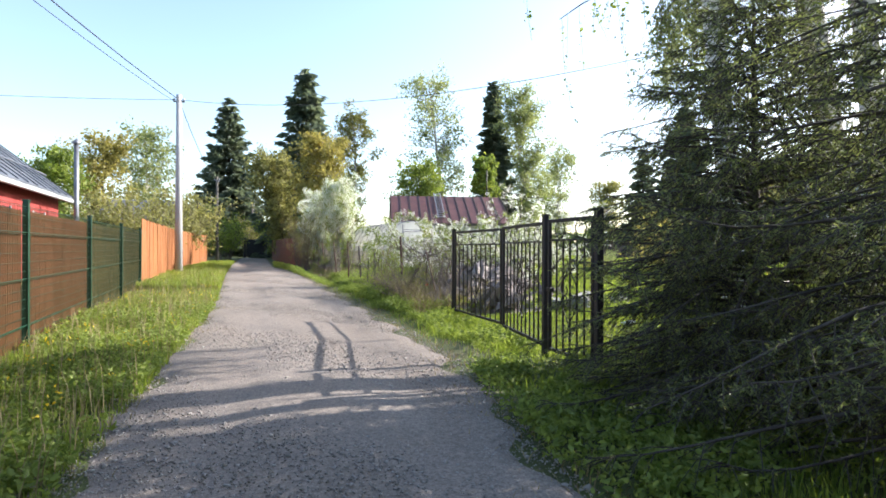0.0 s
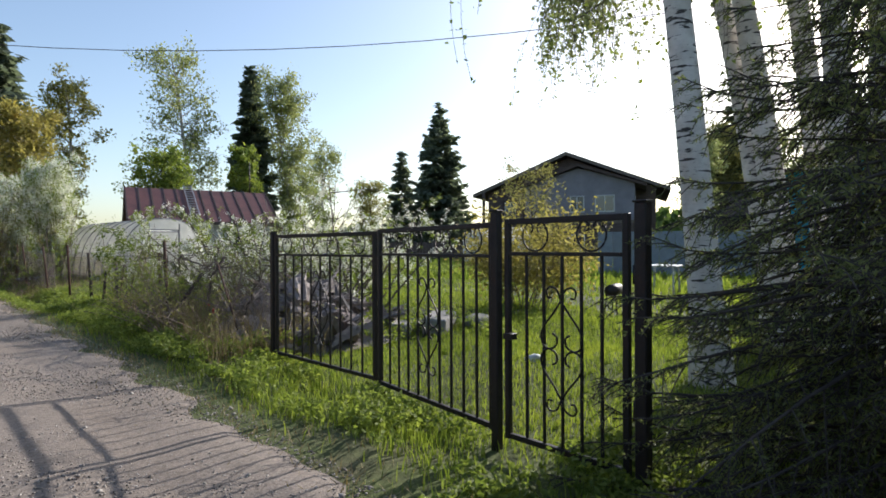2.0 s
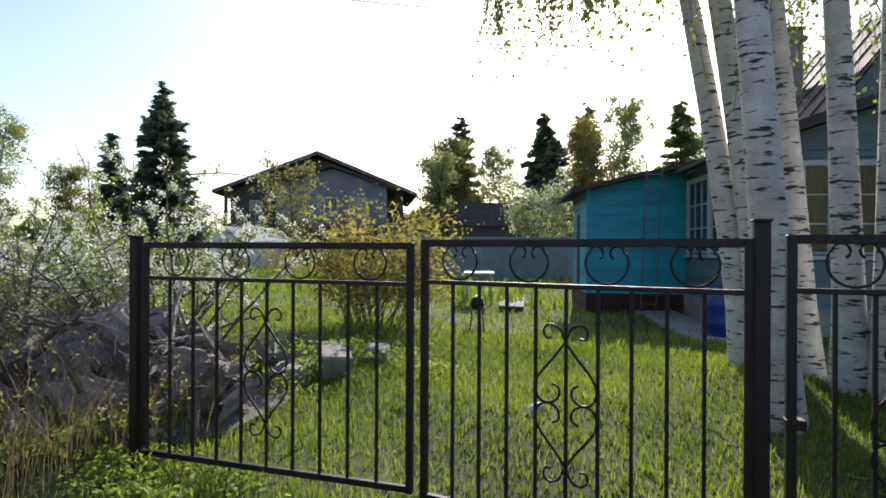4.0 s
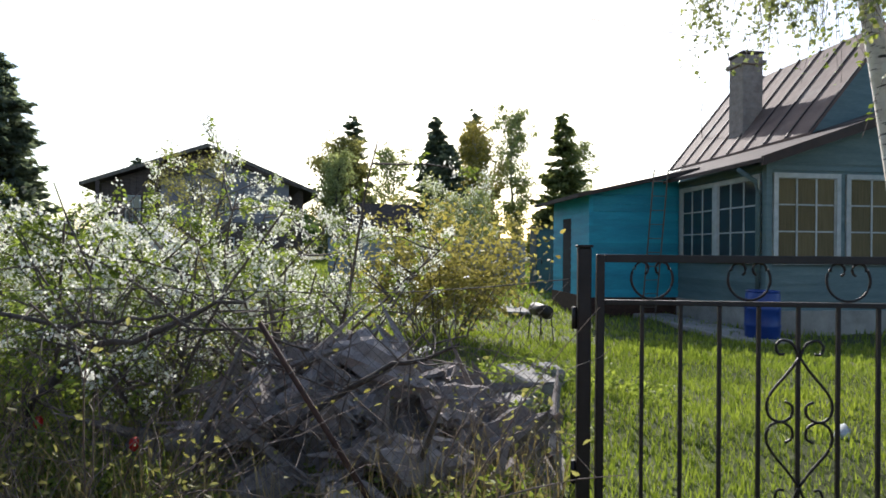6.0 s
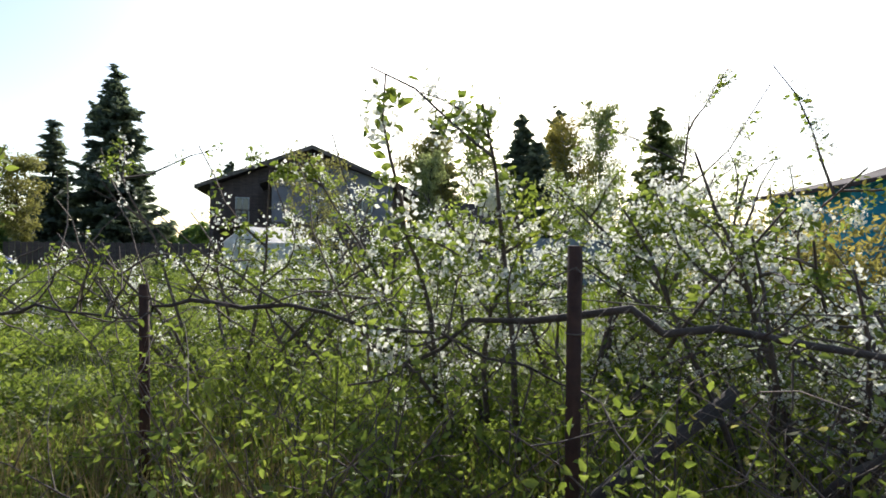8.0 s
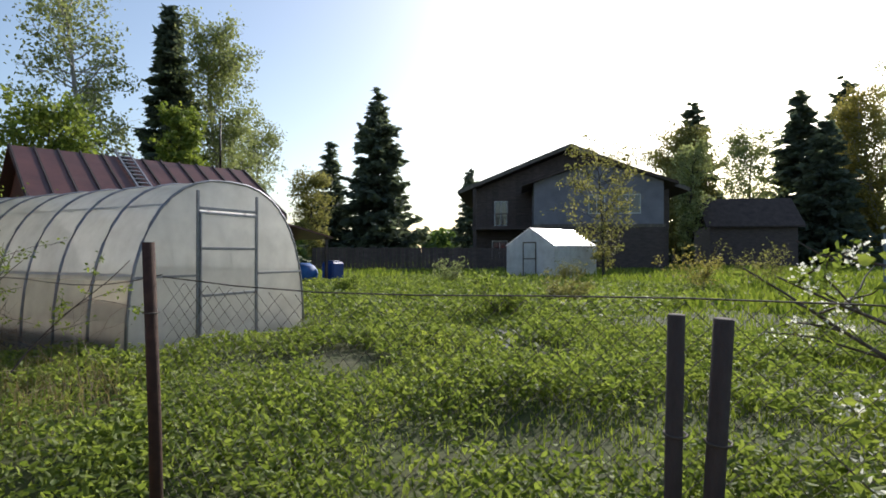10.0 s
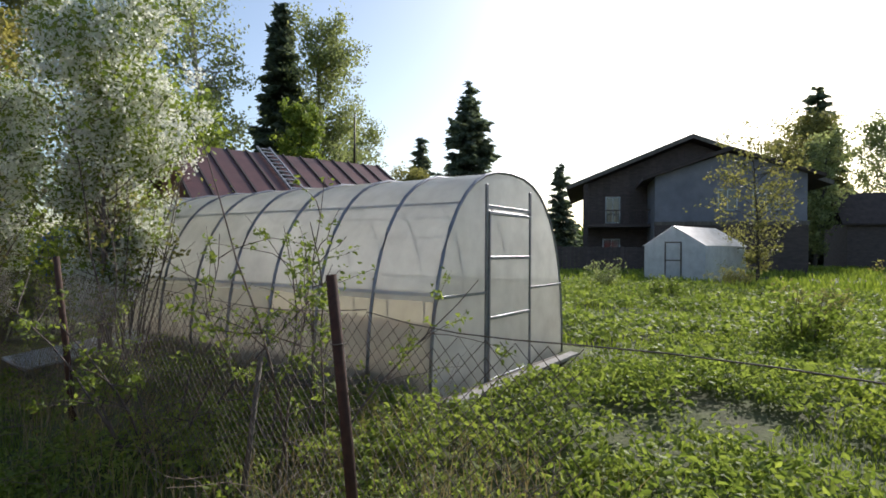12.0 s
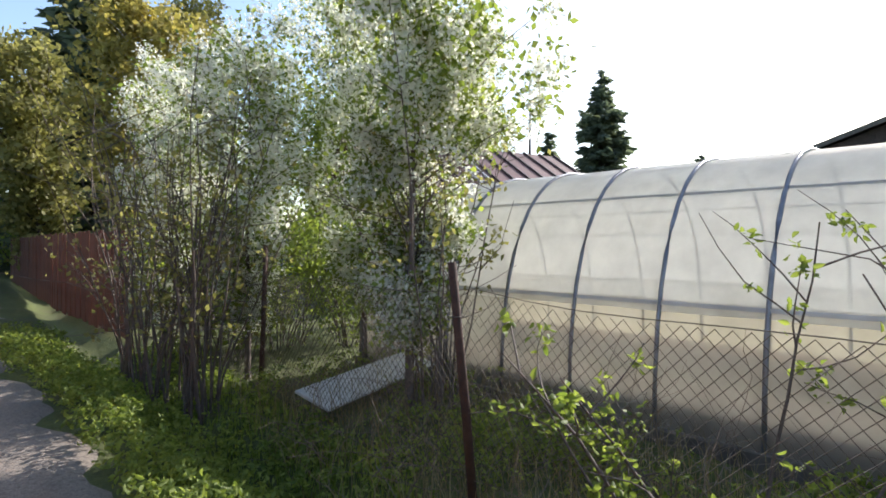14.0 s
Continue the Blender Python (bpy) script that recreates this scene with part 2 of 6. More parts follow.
def box(bm, x0, x1, y0, y1, z0, z1, bevel=0.0):
    r = bmesh.ops.create_cube(bm, size=1.0, matrix=Matrix.Translation(((x0 + x1) / 2, (y0 + y1) / 2, (z0 + z1) / 2)) @ Matrix.Diagonal((x1 - x0, y1 - y0, z1 - z0, 1)))
    if bevel:
        es = {e for v in r["verts"] for e in v.link_edges}
        bmesh.ops.bevel(bm, geom=list(es), offset=bevel, segments=1, affect="EDGES")
    return bm


def boxed(*a, **k):
    return box(bmesh.new(), *a, **k)


def prism(bm, pts, depth_vec):
    """A flat outline pushed along a vector."""
    lo = [bm.verts.new(p) for p in pts]
    hi = [bm.verts.new(Vector(p) + Vector(depth_vec)) for p in pts]
    n = len(pts)
    bm.faces.new(lo)
    bm.faces.new(hi[::-1])
    for i in range(n):
        bm.faces.new((lo[i], lo[(i + 1) % n], hi[(i + 1) % n], hi[i]))
    return bm


class Soup:
    """Vertices and faces gathered fast for one mesh."""

    def __init__(self):
        self.v, self.f, self.n = [], [], 0

    def add(self, verts, faces):
        self.v.append(np.asarray(verts, float))
        self.f.append((np.asarray(faces, int) + self.n))
        self.n += len(verts)

    def tube(self, pts, radii, sides=5):
        pts = np.asarray(pts, float)
        k = len(pts)
        radii = np.broadcast_to(np.asarray(radii, float), (k,))
        tang = np.gradient(pts, axis=0)
        tang /= np.linalg.norm(tang, axis=1, keepdims=True) + 1e-9
        ref = np.where(np.abs(tang[:, 2:3]) > 0.9, np.array([[1.0, 0, 0]]), np.array([[0, 0, 1.0]]))
        u = np.cross(tang, ref)
        u /= np.linalg.norm(u, axis=1, keepdims=True) + 1e-9
        w = np.cross(tang, u)
        a = np.linspace(0, 2 * np.pi, sides, endpoint=False)
        ring = pts[:, None] + radii[:, None, None] * (np.cos(a)[None, :, None] * u[:, None] + np.sin(a)[None, :, None] * w[:, None])
        i = np.arange(k - 1)[:, None] * sides
        j = np.arange(sides)[None]
        jn = (j + 1) % sides
        faces = np.stack([i + j, i + jn, i + sides + jn, i + sides + j], -1).reshape(-1, 4)
        self.add(ring.reshape(-1, 3), faces)

    def leaves(self, centres, size, flat=0.0, long=1.5, spread=0.35):
        """Folded leaf quads at the given places."""
        c = np.asarray(centres, float)
        n = len(c)
        if not n:
            return
        d = rng.normal(size=(n, 3))
        d[:, 2] *= 1 - flat
        d /= np.linalg.norm(d, axis=1, keepdims=True) + 1e-9
        e = rng.normal(size=(n, 3))
        e[:, 2] *= 1 - flat
        e -= d * (e * d).sum(1, keepdims=True)
        e /= np.linalg.norm(e, axis=1, keepdims=True) + 1e-9
        s = size * rng.uniform(1 - spread, 1 + spread, (n, 1))
        d, e = d * s * long * 0.5, e * s * 0.5
        nrm = np.cross(d, e)
        nrm /= np.linalg.norm(nrm, axis=1, keepdims=True) + 1e-9
        lift = nrm * s * 0.12
        q = np.stack([c - d, c - 0.1 * d + e + lift, c + d, c - 0.1 * d - e + lift], 1).reshape(-1, 3)
        self.add(q, np.arange(n * 4).reshape(-1, 4))

    def fine_leaves(self, centres, size, long=1.6, spread=0.35):
        """Pointed leaves folded along the midrib, for plants close by."""
        c = np.asarray(centres, float)
        n = len(c)
        d = rng.normal(size=(n, 3))
        d[:, 2] = d[:, 2] * 0.7 - 0.25
        d /= np.linalg.norm(d, axis=1, keepdims=True) + 1e-9
        e = np.cross(d, rng.normal(size=(n, 3)))
        e /= np.linalg.norm(e, axis=1, keepdims=True) + 1e-9
        nrm = np.cross(d, e)
        s = size * rng.uniform(1 - spread, 1 + spread, (n, 1))
        L, w, f = d * s * long, e * s * 0.42, nrm * s * 0.16
        bend = nrm * s * 0.25
        q = np.stack([c, c + 0.35 * L + w + f, c + 0.72 * L + 0.7 * w + f - 0.4 * bend, c + L - bend, c + 0.72 * L - 0.7 * w + f - 0.4 * bend, c + 0.35 * L - w + f], 1).reshape(-1, 3)
        k = np.arange(n)[:, None] * 6
        self.add(q, np.vstack([k + np.array([0, 1, 2, 3]), k + np.array([0, 3, 4, 5])]))

    def mesh(self, name, material, smooth=False):
        v = np.concatenate(self.v)
        f = np.concatenate(self.f)
        me = bpy.data.meshes.new(name)
        me.vertices.add(len(v))
        me.vertices.foreach_set("co", v.ravel())
        k = f.shape[1]
        me.loops.add(f.size)
        me.loops.foreach_set("vertex_index", f.ravel())
        me.polygons.add(len(f))
        me.polygons.foreach_set("loop_start", np.arange(0, f.size, k))
        if smooth:
            me.polygons.foreach_set("use_smooth", np.ones(len(f), bool))
        me.update(calc_edges=True)
        me.materials.append(material)
        return me


def tube_bm(pts, r, sides=6):
    s = Soup()
    s.tube(pts, r, sides)
    me = s.mesh("tube", M["iron"], True)
    bm = bmesh.new()
    bm.from_mesh(me)
    bpy.data.meshes.remove(me)
    bmesh.ops.holes_fill(bm, edges=[e for e in bm.edges if e.is_boundary])
    return bm


def road_left(y):
    return np.interp(y, [-8, 2.4, 6.2, 10.3, 16.4, 23.5, 38, 60], [-0.6, -0.6, -0.86, -1.12, -1.85, -2.7, -4.2, -6.0])


def road_right(y):
    return np.interp(y, [-8, 2.0, 4.3, 5.6, 8.0, 11.0, 14.0, 20, 24, 27.2, 30.3, 31.5, 38, 60], [1.9, 1.95, 2.2, 2.12, 1.95, 1.65, 1.35, 0.85, 0.35, -0.12, -0.6, -1.0, -1.6, -3.4])


def fence_x(y):
    return np.interp(y, [8.2, 12.3, 21.9, 25.5, 29.0, 60], [3.0, 2.85, 1.75, 1.42, 1.25, -1.2])


def height(x, y):
    """The lie of the land: a shallow ditch beside the lane and soft bumps."""
    x, y = np.asarray(x, float), np.asarray(y, float)
    lane = np.where((x > road_left(y) - 0.15) & (x < road_right(y) + 0.15), 0.0, 1.0)
    mid = (road_right(y) + 0.75 * fence_x(y)) / 1.75 + 0.1
    ditch = -0.28 * np.exp(-((x - mid) / 0.42) ** 2) * np.clip((y - 16.0) / 4.0, 0, 1) * np.clip((60 - y) / 10, 0, 1)
    yard = 0.08 * np.clip((x - 3.0) / 2.0, 0, 1) - 0.2 * np.clip((x - 8.0) / 3.0, 0, 1) * np.clip((12 - y) / 4, 0, 1) * np.clip((24 - x) / 6, 0, 1)
    bumps = 0.035 * (np.sin(1.9 * x + 0.7 * y) * np.cos(1.3 * y - 0.4 * x)) + 0.02 * np.sin(4.1 * x - 2.7 * y)
    near = np.exp(-np.maximum(np.hypot(x - 4, y - 15) - 60, 0) / 30)
    mound = 0.2 * np.exp(-((x - 6.3) ** 2 + (y - 4.4) ** 2) / 1.1)
    return lane * (ditch + near * bumps) + yard + mound


def pick(n, x0, x1, y0, y1):
    return rng.uniform(x0, x1, n), rng.uniform(y0, y1, n)

# ---- ground, lane ----
def lines(fine0, fine1, step, far):
    a = list(np.arange(fine0, fine1 + 1e-6, step))
    d = step
    lo, hi = [], []
    p, q = fine0, fine1
    while d < far:
        d *= 1.35
        p, q = p - d, q + d
        lo.append(p)
        hi.append(q)
    return np.array(lo[::-1] + a + hi)


def sheet(name, xs, ys, material):
    X, Y = np.meshgrid(xs, ys)
    s = Soup()
    nx = len(xs)
    i = (np.arange(len(ys) - 1)[:, None] * nx + np.arange(nx - 1)[None]).ravel()
    s.add(np.stack([X, Y, height(X, Y)], -1).reshape(-1, 3), np.stack([i, i + 1, i + nx + 1, i + nx], -1))
    return new(name, s.mesh(name, material, True))


tagged(sheet("ground", lines(-9, 20, 0.2, 500), lines(-6, 44, 0.25, 500), M["ground"]), "grassy dark soil with bare earthy patches", "ground", kind="structure")


def lane():
    s = Soup()
    ys = np.arange(-8, 66, 0.2)
    k = 15
    u = np.linspace(0, 1, k)
    jag = 0.10 * np.sin(3.1 * ys) + 0.06 * np.sin(8.3 * ys + 1)
    L, R = road_left(ys) + jag, road_right(ys) - jag * 0.8 + 0.05 * np.sin(5.2 * ys)
    X = L[:, None] + (R - L)[:, None] * u[None]
    Y = np.repeat(ys[:, None], k, 1)
    Z = 0.018 + 0.045 * np.sin(np.pi * u)[None] - 0.022 * (np.exp(-((u - 0.28) / 0.09) ** 2) + np.exp(-((u - 0.74) / 0.09) ** 2))[None] + 0.006 * np.sin(2.2 * X + 1.7 * Y)
    Z[:, 0] = Z[:, -1] = -0.03
    i = (np.arange(len(ys) - 1)[:, None] * k + np.arange(k - 1)[None]).ravel()
    s.add(np.stack([X, Y, Z], -1).reshape(-1, 3), np.stack([i, i + 1, i + k + 1, i + k], -1))
    return tagged(new("road", s.mesh("road", M["road"], True)), "unpaved lane of packed grey-brown gravel", "road", kind="structure")


lane()

# ---- iron gate, wicket and posts ----
GF, GM, GN, GW = Vector((3.02, 8.20, 0)), Vector((3.21, 6.40, 0)), Vector((3.13, 4.86, 0)), Vector((3.20, 3.87, 0))


def arc(cx, cz, r, a0, a1, n=14, shrink=1.0):
    out = []
    for i in range(n):
        f = i / (n - 1)
        a = radians(a0 + (a1 - a0) * f)
        rr = r * (1 + (shrink - 1) * f)
        out.append((cx + rr * math.cos(a), 0, cz + rr * math.sin(a)))
    return out


def heart(cx, z0, up):
    """Half-heart scrolls, one each side of the middle bar: four curves."""
    out = []
    for s in (-1, 1):
        k = 1 if up else -1
        big = [(cx, 0, z0), (cx + s * 0.05, 0, z0 + k * 0.07), (cx + s * 0.115, 0, z0 + k * 0.15), (cx + s * 0.14, 0, z0 + k * 0.21),
               (cx + s * 0.125, 0, z0 + k * 0.265), (cx + s * 0.08, 0, z0 + k * 0.285), (cx + s * 0.035, 0, z0 + k * 0.26), (cx + s * 0.03, 0, z0 + k * 0.215), (cx + s * 0.06, 0, z0 + k * 0.195)]
        curl = [(cx, 0, z0), (cx + s * 0.03, 0, z0 - k * 0.06), (cx + s * 0.075, 0, z0 - k * 0.075), (cx + s * 0.10, 0, z0 - k * 0.05), (cx + s * 0.09, 0, z0 - k * 0.015), (cx + s * 0.065, 0, z0 - k * 0.015)]
        out += [big, curl]
    return out


def smooth(pts, n=4):
    pts = np.asarray(pts, float)
    p = np.vstack([2 * pts[0] - pts[1], pts, 2 * pts[-1] - pts[-2]])
    out = []
    for i in range(1, len(p) - 2):
        for f in np.linspace(0, 1, n, endpoint=False):
            a, b, c, d = p[i - 1], p[i], p[i + 1], p[i + 2]
            out.append(0.5 * (2 * b + (c - a) * f + (2 * a - 5 * b + 4 * c - d) * f * f + (3 * b - a - 3 * c + d) * f ** 3))
    return np.array(out + [pts[-1]])


def gate_leaf(name, a, b, bars, scrolls, z0, z1, label):
    """A welded leaf from a to b: frame, two rails, bars, a row of open rings and a heart."""
    v = b - a
    w = v.length
    ang = math.degrees(math.atan2(v.y, v.x))
    g = thing(name, pose(a.x, a.y, 0, 0, 0, ang), label, "gate", "garden gate")
    e = 0.024
    part("frame_upright", boxed(e, e + 0.035, -0.018, 0.018, z0, z1, bevel=0.003), M["iron"], g)
    part("frame_upright", boxed(w - e - 0.035, w - e, -0.018, 0.018, z0, z1, bevel=0.003), M["iron"], g)
    zr = z1 - 0.205
    for nm, z, t in (("top_rail", z1, 0.036), ("upper_rail", zr, 0.022), ("bottom_rail", z0 + 0.036, 0.034)):
        part(nm, boxed(e + 0.035, w - e - 0.035, -0.015, 0.015, z - t, z, bevel=0.003), M["iron"], g)
    lo, hi = e + 0.035, w - e - 0.035
    xs = [lo + (hi - lo) * (i + 1) / (bars + 1) for i in range(bars)]
    bar = mesh_of(boxed(-0.008, 0.008, -0.008, 0.008, z0 + 0.034, zr - 0.02, bevel=0.002), "bar", M["iron"])
    for x in xs:
        part("bar", bar, None, g).location.x = x
    for i in range(scrolls):
        cx = lo + (hi - lo) * (i + 0.5) / scrolls
        cz = zr + 0.098
        pts = arc(cx - 0.045, cz + 0.045, 0.03, -60, 190, 9) + arc(cx, cz, 0.092, 150, 390, 20) + arc(cx + 0.045, cz + 0.045, 0.03, -10, 240, 9)
        part("scroll", tube_bm(pts, 0.006, 5), M["iron"], g)
    cx = xs[len(xs) // 2] if len(xs) % 2 else (xs[len(xs) // 2 - 1])
    zm = (z0 + zr) / 2 + 0.02
    for c in heart(cx, zm + 0.285, False) + heart(cx, zm - 0.285, True):
        part("scroll", tube_bm(smooth(c) + np.array([0, -0.012, 0]), 0.0065, 5), M["iron"], g)
    return g


gate_leaf("gate_leaf", GF, GM, 9, 4, 0.14, 1.44, "black wrought-iron gate leaf with scrolls and a heart")
gate_leaf("gate_leaf", GM, GN, 9, 4, 0.12, 1.455, "black wrought-iron gate leaf with scrolls and a heart")
wk = gate_leaf("wicket_gate", GN + Vector((0, -0.06, 0)), GW + Vector((0, 0.05, 0)), 5, 2, 0.10, 1.47, "narrow black wrought-iron wicket gate, closed")
part("latch", boxed(0.02, 0.09, -0.03, 0.03, 0.72, 0.76, bevel=0.004), M["iron"], wk, "small iron latch")


def iron_post(p, z1, r, label):
    g = thing("gate_post", pose(p.x, p.y, 0, 0, 0, 3), label, "post", "gate posts")
    part("tube", boxed(-r, r, -r, r, -0.1, z1, bevel=0.006), M["iron"], g)
    part("cap", boxed(-r - 0.006, r + 0.006, -r - 0.006, r + 0.006, z1, z1 + 0.012, bevel=0.003), M["iron"], g)
    part("hinge", tube_bm([(0, r + 0.012, 0.4), (0, r + 0.012, 0.5)], 0.012, 6), M["iron"], g)
    part("hinge", tube_bm([(0, r + 0.012, 1.1), (0, r + 0.012, 1.2)], 0.012, 6), M["iron"], g)


iron_post(GN, 1.52, 0.029, "thick black square steel gate post")
iron_post(GW, 1.52, 0.033, "thick black square steel wicket post")
iron_post(GF + Vector((0, 0.03, 0)), 1.47, 0.03, "black steel gate post at the brushwood hedge")


# ---- green mesh fence and orange board fence beyond the lane ----
def left_x(y):
    return np.interp(y, [-8, 6.3, 18, 27, 38], [-0.1, -2.3, -4.05, -5.2, -5.9])


def mesh_fence():
    ys = [-3.4, -0.2, 3.05, 6.3, 9.55, 12.8, 16.05]
    g = thing("mesh_fence", pose(0, 0, 0), "green welded mesh fence backed with brown and olive sheet", "fence")
    for y in ys:
        x = float(left_x(y))
        p = part("post", boxed(-0.03, 0.03, -0.02, 0.02, -0.1, 1.66, bevel=0.004), M["green_paint"], g)
        p.location = (x, y, 0)
        c = part("cap", boxed(-0.034, 0.034, -0.024, 0.024, 1.66, 1.68, bevel=0.004), M["green_paint"], g)
        c.location = (x, y, 0)
    for a, b in zip(ys, ys[1:]):
        A, B = Vector((float(left_x(a)), a, 0)), Vector((float(left_x(b)), b, 0))
        d = B - A
        L, ang = d.length, math.atan2(d.y, d.x)
        m = Matrix.Translation(A) @ Matrix.Rotation(ang, 4, "Z")
        s = part("backing_sheet", boxed(0.03, L - 0.03, 0.035, 0.041, 0.04, 1.56), M["brown_sheet" if b < 10 else "olive_sheet"], g, "translucent red-brown plastic sheet" if b < 10 else "translucent dark olive plastic sheet")
        s.matrix_local = m
        w = Soup()
        for z in np.arange(0.1, 1.62, 0.1):
            w.tube([(0, 0, z), (L, 0, z)], 0.003, 4)
        for z in (0.32, 0.82, 1.32):
            w.tube([(0, -0.012, z), (L, -0.012, z)], 0.006, 4)
        for x in np.arange(0.05, L, 0.05):
            w.tube([(x, 0, 0.06), (x, 0, 1.62)], 0.0022, 3)
        me = part("wire_panel", w.mesh("wire_panel", M["green_paint"]), None, g, "green welded wire panel")
        me.matrix_local = m
        tagged(me, kind="stuff")


mesh_fence()


def board_fence(name, y0, y1, xf, h, material, label, step=0.145, jitter=0.02):
    g = thing(name, pose(0, 0, 0), label, "fence")
    board = mesh_of(boxed(-step * 0.48, step * 0.48, -0.011, 0.011, 0.06, h, bevel=0.003), "board", material)
    n = int((y1 - y0) / step)
    for i in range(n):
        y = y0 + (i + 0.5) * step
        x = float(xf(y))
        dx = float(xf(y + 0.2) - xf(y - 0.2)) / 0.4
        b = part("board", board, None, g)
        b.matrix_local = pose(x + (0.008 if i % 2 else 0), y, random.uniform(-jitter, jitter), random.uniform(-0.6, 0.6), 0, math.degrees(math.atan2(1, dx)))
    for z in (0.45, h - 0.35):
        pts = [(float(xf(y)) - 0.03 * (1 if name == "board_fence" else -1), y, z) for y in np.linspace(y0, y1, 8)]
        part("rail", tube_bm(pts, 0.022, 4), M["wood"], g)
    return g


board_fence("board_fence", 16.3, 39.5, left_x, 1.95, M["orange_wood"], "orange-brown stained board fence along the lane")
board_fence("sheet_fence", 33.0, 52.0, lambda y: np.interp(y, [33, 38, 52], [0.35, -0.6, -2.4]), 1.75, M["rust_sheet"], "rusty brown fence of upright sheets", 0.21, 0.03)


# ---- poles and cables ----
def pole(x, y, z1, r, material, label, lamp=False):
    g = thing("utility_pole", pose(x, y, 0), label, "utility pole", "utility poles")
    part("shaft", tube_bm([(0, 0, -0.2), (0, 0, z1 * 0.5), (0, 0, z1)], [r, r * 0.85, r * 0.7], 10), material, g)
    part("bracket", boxed(-0.22, 0.22, -0.03, 0.03, z1 - 0.30, z1 - 0.25, bevel=0.004), M["galv"], g)
    for sx in (-0.18, 0.18):
        part("insulator", tube_bm([(sx, 0, z1 - 0.25), (sx, 0, z1 - 0.2), (sx, 0, z1 - 0.13)], [0.03, 0.04, 0.025], 8), M["white"], g)
    if lamp:
        part("lamp_arm", tube_bm([(0, -0.05, z1 - 0.5), (0.15, -0.5, z1 - 0.4)], 0.02, 6), M["galv"], g)
        part("lamp_head", boxed(0.08, 0.22, -0.85, -0.45, z1 - 0.45, z1 - 0.36, bevel=0.02), M["galv"], g)
    return g


pole(-4.35, 23.6, 7.3, 0.15, M["concrete_pole"], "tall pale concrete utility pole by the fence")
pole(-6.2, 46.0, 6.7, 0.13, M["wood"], "grey wooden utility pole further down the lane", True)
pole(-5.64, 69.0, 6.4, 0.12, M["wood"], "dark wooden utility pole far down the lane")


def cable(a, b, sag, r=0.012, label="thin black overhead cable between poles"):
    a, b = Vector(a), Vector(b)
    pts = [tuple(a.lerp(b, f) - Vector((0, 0, sag * 4 * f * (1 - f)))) for f in np.linspace(0, 1, 18)]
    c = part("overhead_cable", tube_bm(pts, r, 5), M["cable"])
    tagged(c, label, "cable", "overhead cables")


PT = (-4.35, 23.6, 7.1)
cable((-7.2, -6.0, 8.2), PT, 0.5, 0.016, "thick twisted black overhead cable between poles")
cable((-7.5, -6.0, 8.0), (-4.5, 23.6, 7.0), 0.55, 0.010)
cable(PT, (-6.2, 46.0, 6.5), 0.5, 0.014)
cable(PT, (16.0, 3.0, 7.0), 1.5, 0.009, "thin black house cable crossing the gardens")
cable(PT, (-30.0, 20.0, 7.0), 0.6, 0.009, "thin black house cable crossing the lane")

# ---- the polycarbonate greenhouse ----
GX, GY, GANG = 3.82, 23.47, 10.6


